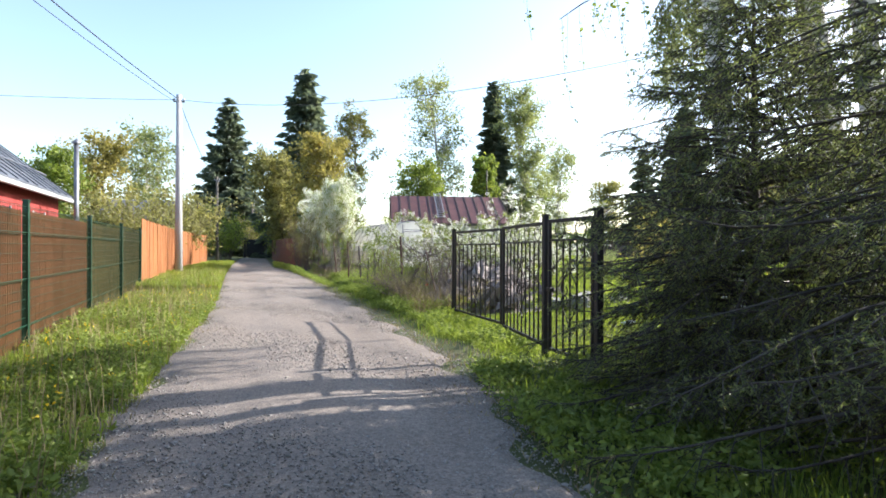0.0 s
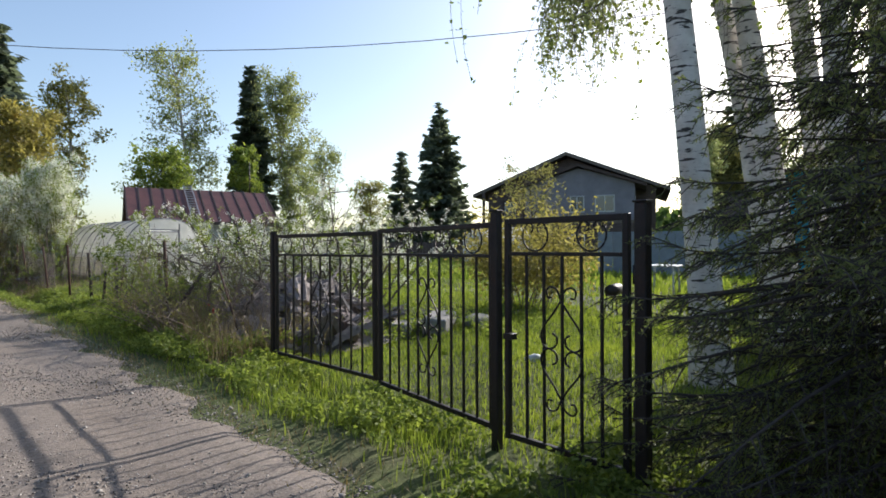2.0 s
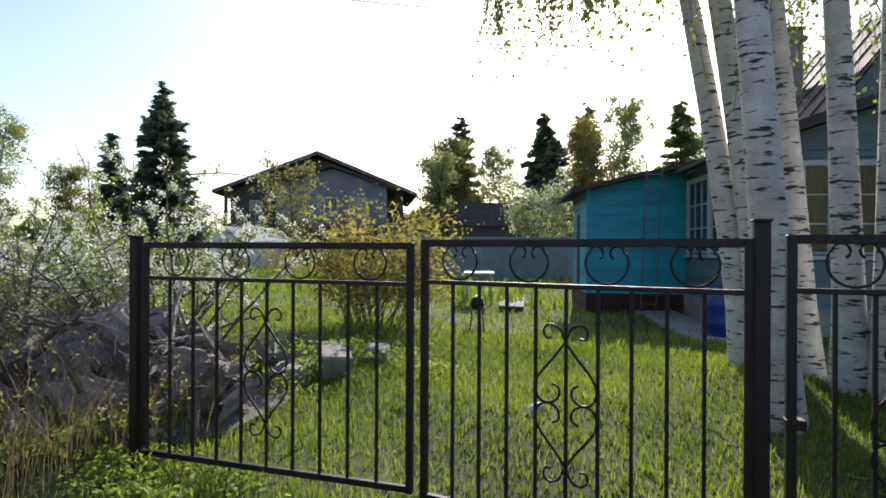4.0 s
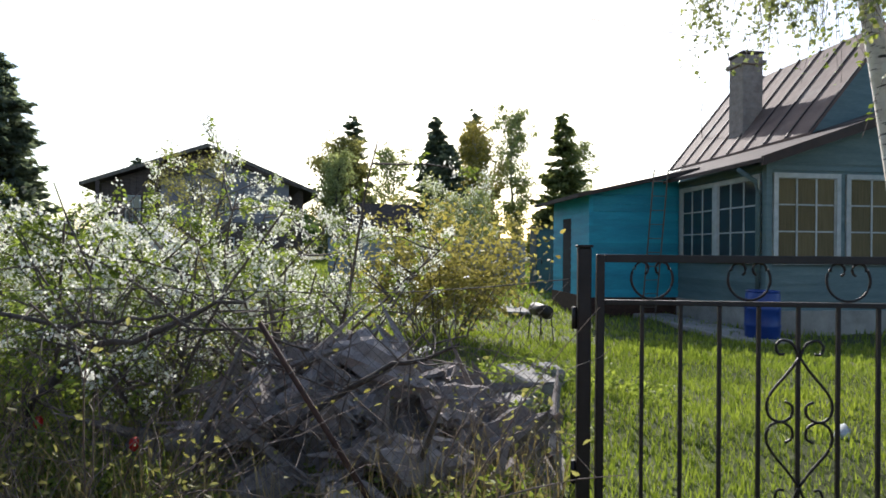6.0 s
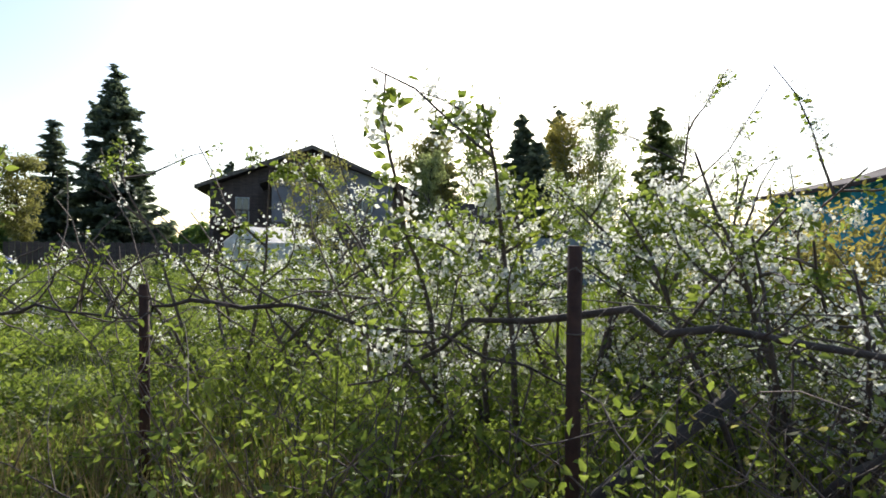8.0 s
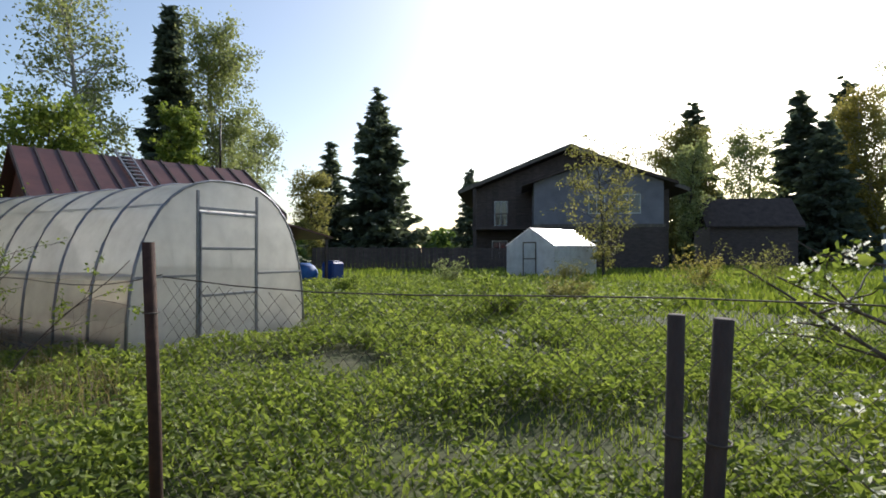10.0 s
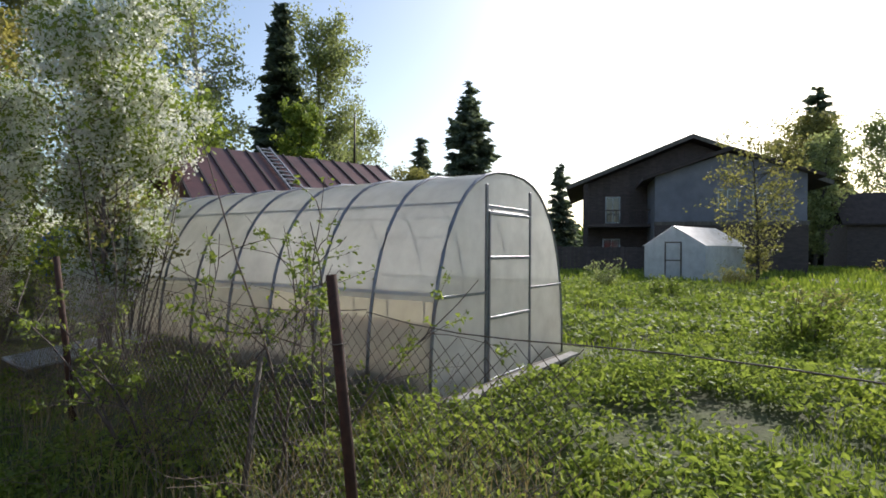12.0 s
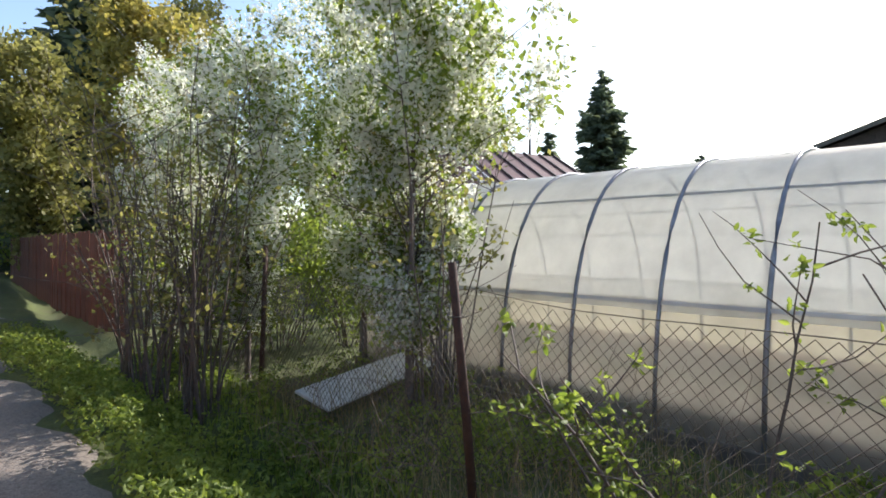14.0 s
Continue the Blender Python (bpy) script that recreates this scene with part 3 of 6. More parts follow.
def greenhouse():
    W, L, H = 3.05, 6.15, 2.3
    g = thing("greenhouse", pose(GX, GY, 0.06, 0, 0, GANG), "arched polycarbonate greenhouse on a metal frame", "greenhouse")

    def prof(n=22, k=1.0):
        out = []
        for i in range(n + 1):
            a = math.pi * i / n
            c, s = math.cos(a), math.sin(a)
            x = W / 2 - (W / 2) * k * math.copysign(abs(c) ** 0.80, c)
            out.append((x, H * k * s ** 0.80))
        return out

    def at(a, k=1.0):
        c, sn = math.cos(a), math.sin(a)
        return W / 2 - (W / 2) * k * math.copysign(abs(c) ** 0.80, c), H * k * abs(sn) ** 0.80

    P = prof()
    nsec = 8
    lap = math.asin((1.02 / H) ** 1.25)

    def strip(name, a0, a1, n, y0, y1, k, material, label=""):
        bm = bmesh.new()
        ends = [at(a0 + (a1 - a0) * i / n, k) for i in range(n + 1)]
        rows = [[bm.verts.new((x, y, z + 0.004 * math.sin(9 * x + 5 * y))) for x, z in ends] for y in (y0, (y0 + y1) / 2, y1)]
        for r0, r1 in zip(rows, rows[1:]):
            for i in range(n):
                bm.faces.new((r0[i], r0[i + 1], r1[i + 1], r1[i])).smooth = True
        part(name, bm, material, g, label)

    for j in range(nsec):
        y0, y1 = L * j / nsec + 0.004, L * (j + 1) / nsec - 0.004
        strip("panel", lap - 0.03, math.pi - lap + 0.03, 20, y0, y1, 1.0, M["polycarb"])
        strip("lower_panel", 0.004, lap + 0.02, 6, y0, y1, 0.994, M["polycarb_low"], "clearer lower sheet dulled by earth")
        strip("lower_panel", math.pi - lap - 0.02, math.pi - 0.004, 6, y0, y1, 0.994, M["polycarb_low"], "clearer lower sheet dulled by earth")
    for j in range(nsec + 1):
        y = L * j / nsec
        part("rib", tube_bm([(x, y, z) for x, z in prof(22, 1.004)], 0.019, 6), M["galv"], g)
    for a in (0.93, math.pi / 2, math.pi - 0.93):
        x, z = at(a, 0.992)
        part("purlin", tube_bm([(x, 0, z), (x, L, z)], 0.012, 5), M["galv"], g)
    for x, z in (at(lap, 1.006), at(math.pi - lap, 1.006)):
        part("lap_strip", boxed(x - 0.004, x + 0.004, 0.0, L, z - 0.02, z + 0.012), M["polyfilm"], g, "pale lapped edge of the upper sheet")
    dx0, dx1, dz = 0.98, 2.02, 1.88
    for y in (0.0, L):
        d = -0.012 if y == 0 else 0.012
        arch = [at(math.pi * i / 60) for i in range(61)]
        left = [p for p in arch if p[0] < dx0 and p[0] < W / 2]
        right = [p for p in arch if p[0] > dx1]
        top = [p for p in arch if dx0 <= p[0] <= dx1]
        for nm, outline in (("end_panel", left + [(dx0, left[-1][1]), (dx0, 0)]), ("end_panel", [(dx1, 0), (dx1, right[0][1])] + right), ("fanlight", [(dx0, dz), (dx0, top[0][1])] + top + [(dx1, top[-1][1]), (dx1, dz)])):
            bm = bmesh.new()
            bm.faces.new([bm.verts.new((x, y, z)) for x, z in outline])
            part(nm, bm, M["polycarb"], g)
        for x in (dx0, dx1):
            part("door_post", boxed(x - 0.02, x + 0.02, y + d - 0.012, y + d + 0.012, 0, 2.14, bevel=0.003), M["galv"], g)
        part("lintel", boxed(dx0 + 0.02, dx1 - 0.02, y + d - 0.012, y + d + 0.012, 1.885, 1.925, bevel=0.003), M["galv"], g)
        bm = bmesh.new()
        bm.faces.new([bm.verts.new((x, y + 2.2 * d, z)) for x, z in ((dx0 + 0.03, 0.06), (dx1 - 0.03, 0.06), (dx1 - 0.03, 1.86), (dx0 + 0.03, 1.86))])
        door = part("door", bm, M["polycarb"], g)
        for z in (0.06, 0.72, 1.36, 1.84):
            part("door_rail", boxed(dx0 + 0.02, dx1 - 0.02, y + 2.2 * d - 0.012, y + 2.2 * d + 0.012, z - 0.018, z + 0.018, bevel=0.003), M["galv"], door)
        for x in (dx0 + 0.035, dx1 - 0.035):
            part("door_stile", boxed(x - 0.014, x + 0.014, y + 2.2 * d - 0.012, y + 2.2 * d + 0.012, 0.06, 1.84, bevel=0.003), M["galv"], door)
        for x0, x1 in ((0.06, dx0 - 0.02), (dx1 + 0.02, W - 0.06)):
            part("end_rail", boxed(x0, x1, y + d - 0.01, y + d + 0.01, 0.98, 1.01, bevel=0.002), M["galv"], g)
    for x in (0.0, W):
        part("base_beam", boxed(x - 0.05, x + 0.05, -0.06, L + 0.06, -0.12, 0.06, bevel=0.008), M["wood"], g)
    for y in (0.0, L):
        part("base_beam", boxed(-0.05, W + 0.05, y - 0.06 if y == 0 else y, y if y == 0 else y + 0.06, -0.12, 0.055, bevel=0.008), M["wood"], g)
    for s, nm in ((0.1, "raised_bed"), (W - 0.75, "raised_bed")):
        part(nm, boxed(s, s + 0.6, 0.15, L - 0.15, -0.05, 0.3, bevel=0.02), M["soil"], g, "reddish earth bed inside the greenhouse")
    return g


greenhouse()
plank = part("plank", boxed(-0.06, 0.06, -1.5, 1.5, -0.02, 0.03, bevel=0.006), M["concrete"])
plank.matrix_world = pose(5.3, 23.52, 0.13, 0, 4, -79)
tagged(plank, "pale weathered plank lying before the greenhouse", "plank")


def mini_greenhouse():
    g = thing("film_greenhouse", pose(26.55, 32.1, 0.05, 0, 0, -96), "small white film greenhouse with a gabled roof", "greenhouse")
    W, L, H, E = 3.0, 4.2, 2.62, 1.75
    for y in (0, L):
        part("end_sheet", prism(bmesh.new(), [(0, y, 0), (W, y, 0), (W, y, E), (W / 2, y, H), (0, y, E)], (0, 0.01, 0)), M["polyfilm"], g)
    for x in (0, W):
        part("side_sheet", boxed(x - 0.005, x + 0.005, 0.01, L, 0, E), M["polyfilm"], g)
    part("roof_sheet", prism(bmesh.new(), [(-0.05, -0.05, E - 0.05), (W / 2, -0.05, H + 0.01), (W / 2, -0.05, H + 0.03), (-0.05, -0.05, E - 0.03)], (0, L + 0.1, 0)), M["polyfilm"], g)
    part("roof_sheet", prism(bmesh.new(), [(W + 0.05, -0.05, E - 0.05), (W / 2, -0.05, H + 0.01), (W / 2, -0.05, H + 0.03), (W + 0.05, -0.05, E - 0.03)], (0, L + 0.1, 0)), M["polyfilm"], g)
    d = part("door", boxed(W / 2 - 0.42, W / 2 + 0.42, -0.03, -0.01, 0.05, 1.85), M["polyfilm"], g)
    for a in ((-0.42, -0.36, 0.05, 1.9), (0.36, 0.42, 0.05, 1.9), (-0.36, 0.36, 1.84, 1.9), (-0.36, 0.36, 1.0, 1.05), (-0.36, 0.36, 0.05, 0.1)):
        part("door_frame", boxed(W / 2 + a[0], W / 2 + a[1], -0.05, -0.03, a[2], a[3]), M["wood"], d)
    for y in (0.02, L / 2, L - 0.02):
        part("frame_hoop", tube_bm([(0.03, y, 0), (0.03, y, E), (W / 2, y, H - 0.02), (W - 0.03, y, E), (W - 0.03, y, 0)], 0.02, 5), M["galv"], g)
    part("base_beam", boxed(-0.05, W + 0.05, -0.1, -0.05, -0.1, 0.1), M["wood"], g)


mini_greenhouse()


# ---- turquoise house ----
HA = 17.0
HC = Vector((12.0, 4.12, 0))


def window_unit(parent, u0, u1, z0, z1, axis, cols, rows, blind, v, s):
    """A many-paned white window; the wall runs along axis and its outer face looks towards s."""
    def bx(a0, a1, d0, d1, b0, b1):
        d0, d1 = sorted((v + s * d0, v + s * d1))
        return boxed(a0, a1, d0, d1, b0, b1) if axis == "x" else boxed(d0, d1, a0, a1, b0, b1)
    w = part("window", bx(u0 - 0.09, u0, -0.05, 0.045, z0 - 0.06, z1 + 0.09), M["white"], parent, "white many-paned wooden window")
    part("casing", bx(u1, u1 + 0.09, -0.05, 0.045, z0 - 0.06, z1 + 0.09), M["white"], w)
    part("casing", bx(u0, u1, -0.05, 0.045, z1, z1 + 0.09), M["white"], w)
    part("sill", bx(u0 - 0.12, u1 + 0.12, -0.05, 0.09, z0 - 0.12, z0 - 0.06), M["white"], w)
    du, dz = (u1 - u0) / cols, (z1 - z0) / rows
    for i in range(cols):
        for j in range(rows):
            part("pane", bx(u0 + du * i + 0.015, u0 + du * (i + 1) - 0.015, -0.01, 0.004, z0 + dz * j + 0.015, z0 + dz * (j + 1) - 0.015), M["curtain"] if blind else M["glass"], w)
    for i in range(cols + 1):
        t = 0.03 if i % 3 == 0 else 0.016
        part("glazing_bar", bx(u0 + du * i - t, u0 + du * i + t, -0.02, 0.02, z0, z1), M["white"], w)
    for j in range(rows + 1):
        part("glazing_bar", bx(u0, u1, -0.02, 0.017, z0 + dz * j - 0.014, z0 + dz * j + 0.014), M["white"], w)
    return w


def boards(parent, axis, u0, u1, v, s, z0, z1, material, h=0.16, holes=()):
    """Overlapping horizontal boards, cut around openings."""
    z = z0
    while z < z1 - 0.02:
        t = min(z + h, z1)
        spans = [(u0, u1)]
        for a, b, c, d in holes:
            if z < d and t > c:
                spans = [q for p, r in spans for q in ((p, min(r, a)), (max(p, b), r)) if q[1] - q[0] > 0.03]
        for p, q in spans:
            bm = bmesh.new()
            pts = [(v + s * 0.003, z), (v + s * 0.022, z), (v + s * 0.005, t), (v + s * 0.003, t)]
            if axis == "x":
                prism(bm, [(p, a, b) for a, b in pts], (q - p, 0, 0))
            else:
                prism(bm, [(a, p, b) for a, b in pts], (0, q - p, 0))
            part("board", bm, material, parent)
        z = t


def old_house():
    """Local x runs along the window wall away from the lane, local y to the garden side; a turquoise wing stands out beyond the windows."""
    g = thing("garden_house", Matrix.Translation(HC) @ Matrix.Rotation(radians(HA), 4, "Z"), "old turquoise wooden house with a steep weathered metal roof", "house")
    S, F, W = 9.5, 6.6, 2.3
    zb = 0.35
    part("wall", boxed(0.0, F, -S, 0.0, zb, 3.2), M["teal_dull"], g, "faded grey-green board walls")
    part("plinth", boxed(-0.08, F, -S, 0.08, -0.4, zb), M["concrete"], g, "grey concrete plinth")
    part("corner_post", boxed(-0.05, 0.07, -0.07, 0.05, zb, 3.2), M["teal_dull"], g)
    boards(g, "x", 0.07, 3.1, 0, 1, zb, 3.15, M["teal_dull"], 0.17, [(0.14, 3.0, 1.2, 3.02)])
    window_unit(g, 0.24, 1.50, 1.36, 2.92, "x", 3, 3, False, 0.0, 1)
    window_unit(g, 1.68, 2.92, 1.36, 2.92, "x", 3, 3, False, 0.0, 1)
    part("drainpipe", tube_bm([(0.25, 0.45, 3.1), (0.12, 0.16, 2.85), (0.12, 0.1, 2.6), (0.12, 0.1, 0.5)], 0.045, 8), M["teal_dull"], g)
    wins = [(-1.45, -0.2), (-3.2, -1.75), (-5.2, -3.6), (-7.4, -5.8)]
    boards(g, "y", -S, -0.07, 0, -1, zb, 3.15, M["teal_dull"], 0.17, [(a - 0.1, c + 0.1, 1.2, 3.02) for a, c in wins])
    for a, c in wins:
        window_unit(g, a, c, 1.36, 2.92, "y", 3, 3, True, 0.0, -1)
    # turquoise wing
    part("wing_wall", prism(bmesh.new(), [(3.1, 0.0, zb), (3.1, W, zb), (3.1, W, 2.84), (3.1, 0.0, 3.35)], (2.7, 0, 0)), M["teal"], g, "bright turquoise board walls of the side wing")
    part("wing_plinth", boxed(3.06, 5.84, 0.0, W + 0.04, -0.4, zb), M["rust"], g, "dark foundation under the wing")
    boards(g, "y", 0.03, W, 3.1, -1, zb, 2.86, M["teal"], 0.19)
    boards(g, "x", 3.1, 5.8, W, 1, zb, 2.82, M["teal"], 0.19, [(4.35, 5.0, 0.3, 2.35)])
    # Solid near-black panel stands in for the shade inside the open doorway.
    part("doorway", boxed(4.36, 4.99, W - 0.02, W + 0.012, zb, 2.34), M["dark"], g, "open doorway, its unlit inside shown as a dark panel")
    part("wing_corner", boxed(3.05, 3.14, W - 0.06, W + 0.04, zb, 2.84), M["teal"], g)
    part("wing_roof", prism(bmesh.new(), [(2.7, -0.3, 3.42), (2.7, W + 0.45, 2.74), (2.7, W + 0.45, 2.83), (2.7, -0.3, 3.52)], (3.6, 0, 0)), M["roof_dark"], g, "low dark roof of the side wing")
    # verandah roof, then the steep main roof
    part("verandah_roof", prism(bmesh.new(), [(-0.45, 0.42, 3.14), (-0.45, -2.4, 4.1), (-0.45, -2.4, 4.19), (-0.45, 0.42, 3.22)], (7.0, 0, 0)), M["roof_dark"], g, "low dark felt roof over the verandah")
    part("gable_board", prism(bmesh.new(), [(-0.02, 0.0, 3.2), (-0.02, -8.8, 3.2), (-0.02, -4.41, 4.7)], (0.1, 0, 0)), M["teal_dull"], g)
    part("barge_board", prism(bmesh.new(), [(-0.5, 0.46, 3.06), (-0.5, -4.41, 4.72), (-0.5, -4.41, 4.92), (-0.5, 0.46, 3.24)], (0.06, 0, 0)), M["roof_dark"], g)
    part("porch_roof", prism(bmesh.new(), [(-0.46, -2.4, 4.12), (-0.46, -4.41, 4.8), (-0.46, -9.6, 3.05), (-0.46, -9.6, 3.14), (-0.46, -4.41, 4.9), (-0.46, -2.4, 4.21)], (2.2, 0, 0)), M["roof_dark"], g)
    y0, y1, z0, z1 = -2.2, -4.41, 4.12, 6.85
    x0, RL = 1.5, 6.0
    roof = part("main_roof", prism(bmesh.new(), [(x0, y0, z0), (x0, y1, z1), (x0, 2 * y1 - y0, z0), (x0, 2 * y1 - y0, z0 + 0.07), (x0, y1, z1 + 0.07), (x0, y0, z0 + 0.07)], (RL, 0, 0)), M["roof_old"], g, "steep rust-streaked seamed metal roof")
    part("upper_gable", prism(bmesh.new(), [(x0 + 0.3, y0 - 0.2, z0 - 0.9), (x0 + 0.3, y0 - 0.2, z0), (x0 + 0.3, y1, z1 - 0.1), (x0 + 0.3, 2 * y1 - y0 + 0.2, z0), (x0 + 0.3, 2 * y1 - y0 + 0.2, z0 - 0.9)], (RL - 0.6, 0, 0)), M["teal_dull"], g)
    for i in range(9):
        x = x0 + 0.02 + (RL - 0.1) * i / 8
        part("seam", prism(bmesh.new(), [(x, y0, z0 + 0.07), (x, y1, z1 + 0.07), (x, y1, z1 + 0.12), (x, y0, z0 + 0.12)], (0.05, 0, 0)), M["seam"], roof)
    cx, cy = 4.75, -2.95
    ch = part("chimney", boxed(cx - 0.3, cx + 0.3, cy - 0.3, cy + 0.3, 3.9, 7.0, bevel=0.01), M["brick_grey"], g, "tall grey-brown brick chimney")
    part("chimney_cap", boxed(cx - 0.37, cx + 0.37, cy - 0.37, cy + 0.37, 6.72, 6.84, bevel=0.01), M["brick_grey"], ch)
    part("chimney_cover", boxed(cx - 0.33, cx + 0.33, cy - 0.33, cy + 0.33, 7.02, 7.1, bevel=0.01), M["roof_dark"], ch)
    for k in range(24):
        part("mortar_course", boxed(cx - 0.306, cx + 0.306, cy - 0.306, cy + 0.306, 4.0 + k * 0.125, 4.007 + k * 0.125), M["concrete"], ch)
    part("antenna", tube_bm([(6.9, -3.0, 4.9), (6.85, -2.9, 5.9), (6.6, -2.8, 6.2)], 0.014, 5), M["iron"], g, "thin roof aerial")
    return g


hs = old_house()
lad = thing("ladder", Matrix.Translation(HC) @ Matrix.Rotation(radians(HA), 4, "Z") @ Matrix.Translation((2.72, 1.15, -0.1)) @ Matrix.Rotation(radians(90), 4, "Z") @ Matrix.Rotation(radians(-9), 4, "X"), "thin grey wooden ladder leaning on the turquoise wall", "ladder")
for sx in (-0.34, 0):
    part("stile", boxed(sx - 0.013, sx + 0.013, -0.013, 0.013, 0, 3.5, bevel=0.003), M["wood"], lad)
for k in range(10):
    part("rung", tube_bm([(-0.34, 0, 0.25 + k * 0.33), (0, 0, 0.25 + k * 0.33)], 0.009, 5), M["wood"], lad)


def barrel(x, y):
    g = thing("barrel", pose(x, y, float(height(x, y)) - 0.02), "blue plastic water barrel beside the house", "barrel")
    prof = [(0.0, 0.24), (0.03, 0.275), (0.28, 0.285), (0.30, 0.295), (0.33, 0.285), (0.58, 0.285), (0.60, 0.295), (0.63, 0.285), (0.86, 0.275), (0.90, 0.255)]
    part("drum", tube_bm([(0, 0, z) for z, r in prof], [r for z, r in prof], 24), M["blue_plastic"], g)
    part("rim", tube_bm([(0.26 * math.cos(a), 0.26 * math.sin(a), 0.905) for a in np.linspace(0, 2 * math.pi, 25)], 0.014, 6), M["blue_plastic"], g)


barrel(11.15, 4.5)
ts = thing("tool_shed", pose(20.7, 8.0, 0, 0, 0, -78), "narrow grey-green sheet-metal tool shed behind the house", "shed")
part("body", boxed(-0.55, 0.55, 0.0, 1.2, -0.1, 2.3, bevel=0.02), M["green_box"], ts)
dd = part("door", boxed(-0.48, 0.48, -0.035, -0.002, 0.05, 2.2, bevel=0.01), M["green_box"], ts)
part("handle", boxed(-0.40, -0.34, -0.07, -0.035, 1.0, 1.15, bevel=0.01), M["iron"], dd)
part("roof", boxed(-0.62, 0.62, -0.1, 1.3, 2.3, 2.36, bevel=0.01), M["roof_dark"], ts)
fb = thing("sheet_fence", pose(22.5, 12.5, 0, 0, 0, 120), "pale blue-grey sheet fence behind the house", "fence")
for i in range(14):
    part("sheet", boxed(-4 + i * 0.6, -3.41 + i * 0.6, -0.02, 0.02 + 0.01 * (i % 2), 0.05, 1.9, bevel=0.006), M["blue_fence"], fb)


# ---- dark gabled house beyond the gardens ----
def dark_house():
    """Local x runs along the gable front, local y into the depth; a wide bay stands before the gable."""
    g = thing("gabled_house", pose(43.6, 36.4, 0, 0, 0, -59.3), "large slate-grey house with a dark brown gabled roof", "house")
    D, hw, er, zr = 13.0, 9.3, 6.6, 10.35
    part("wall", prism(bmesh.new(), [(-8.0, 0.6, 0), (8.0, 0.6, 0), (8.0, 0.6, 6.75), (0, 0.6, 9.95), (-8.0, 0.6, 6.75)], (0, D, 0)), M["brown_wall"], g, "dark brown timber walls")
    part("roof", prism(bmesh.new(), [(-hw, -0.6, er), (0, -0.6, zr), (hw, -0.6, er), (hw, -0.6, er - 0.26), (0, -0.6, zr - 0.28), (-hw, -0.6, er - 0.26)], (0, D + 1.7, 0)), M["roof_dark"], g, "dark brown gabled roof")
    part("barge_board", prism(bmesh.new(), [(-hw, -0.66, er - 0.3), (0, -0.66, zr - 0.32), (hw, -0.66, er - 0.3), (hw, -0.66, er + 0.02), (0, -0.66, zr + 0.02), (-hw, -0.66, er + 0.02)], (0, 0.055, 0)), M["wood"], g, "weathered barge boards")
    for i in range(32):
        x = -7.9 + i * 0.5
        part("wall_board", boxed(x, x + 0.44, 0.555, 0.598, 3.4, 9.75 - abs(x + 0.22) * 0.4), M["brown_wall"], g)
    bl, br, bp, ba, be = -3.1, 6.3, -4.5, 1.6, 6.75
    part("bay", prism(bmesh.new(), [(bl, bp, 0), (br, bp, 0), (br, bp, be), (ba, bp, 8.2), (bl, bp, be)], (0, -bp + 0.59, 0)), M["hazed_slate_wall"], g, "slate-blue rendered bay")
    part("bay_roof", prism(bmesh.new(), [(bl - 0.9, bp - 0.6, 6.6), (ba, bp - 0.6, 8.55), (br + 0.9, bp - 0.6, 6.6), (br + 0.9, bp - 0.6, 6.38), (ba, bp - 0.6, 8.3), (bl - 0.9, bp - 0.6, 6.38)], (0, 5.4, 0)), M["roof_dark"], g, "low dark roof of the bay")
    part("bay_plinth", boxed(bl - 0.05, br + 0.05, bp - 0.08, bp - 0.004, 0, 3.3), M["brown_wall"], g, "dark timber lower storey")
    part("bay_belt", boxed(bl - 0.08, br + 0.08, bp - 0.14, bp - 0.082, 3.3, 3.55), M["wood"], g)
    part("porch_post", boxed(-7.9, -7.65, -2.0, -1.75, 0, 6.6), M["brown_wall"], g)
    part("balcony", boxed(-8.0, bl - 0.06, -2.0, 0.55, 3.3, 3.55), M["brown_wall"], g)
    for i in range(11):
        part("baluster", boxed(-7.8 + i * 0.44, -7.72 + i * 0.44, -2.0, -1.92, 3.55, 4.5), M["brown_wall"], g)
    part("balcony_rail", boxed(-8.0, bl - 0.06, -2.04, -1.9, 4.5, 4.6), M["brown_wall"], g)
    for x, z, y, ww, wh in ((1.5, 4.35, bp, 1.1, 1.35), (3.85, 4.35, bp, 1.5, 1.35), (-5.7, 3.75, 0.555, 1.0, 2.0), (1.5, 1.0, bp - 0.08, 1.2, 1.3), (-5.8, 1.0, 0.6, 1.2, 1.4)):
        w = part("window", boxed(x - ww / 2, x + ww / 2, y - 0.03, y + 0.03, z, z + wh), M["glass"], g)
        for a in ((-ww / 2 - 0.07, -ww / 2 + 0.02, -0.06, wh + 0.06), (ww / 2 - 0.02, ww / 2 + 0.07, -0.06, wh + 0.06), (-ww / 2 + 0.02, ww / 2 - 0.02, -0.06, 0.03), (-ww / 2 + 0.02, ww / 2 - 0.02, wh - 0.03, wh + 0.06), (-0.035, 0.035, 0.03, wh - 0.03)):
            part("window_frame", boxed(x + a[0], x + a[1], y - 0.06, y - 0.032, z + a[2], z + a[3]), M["white"], w)
    return g


dark_house()


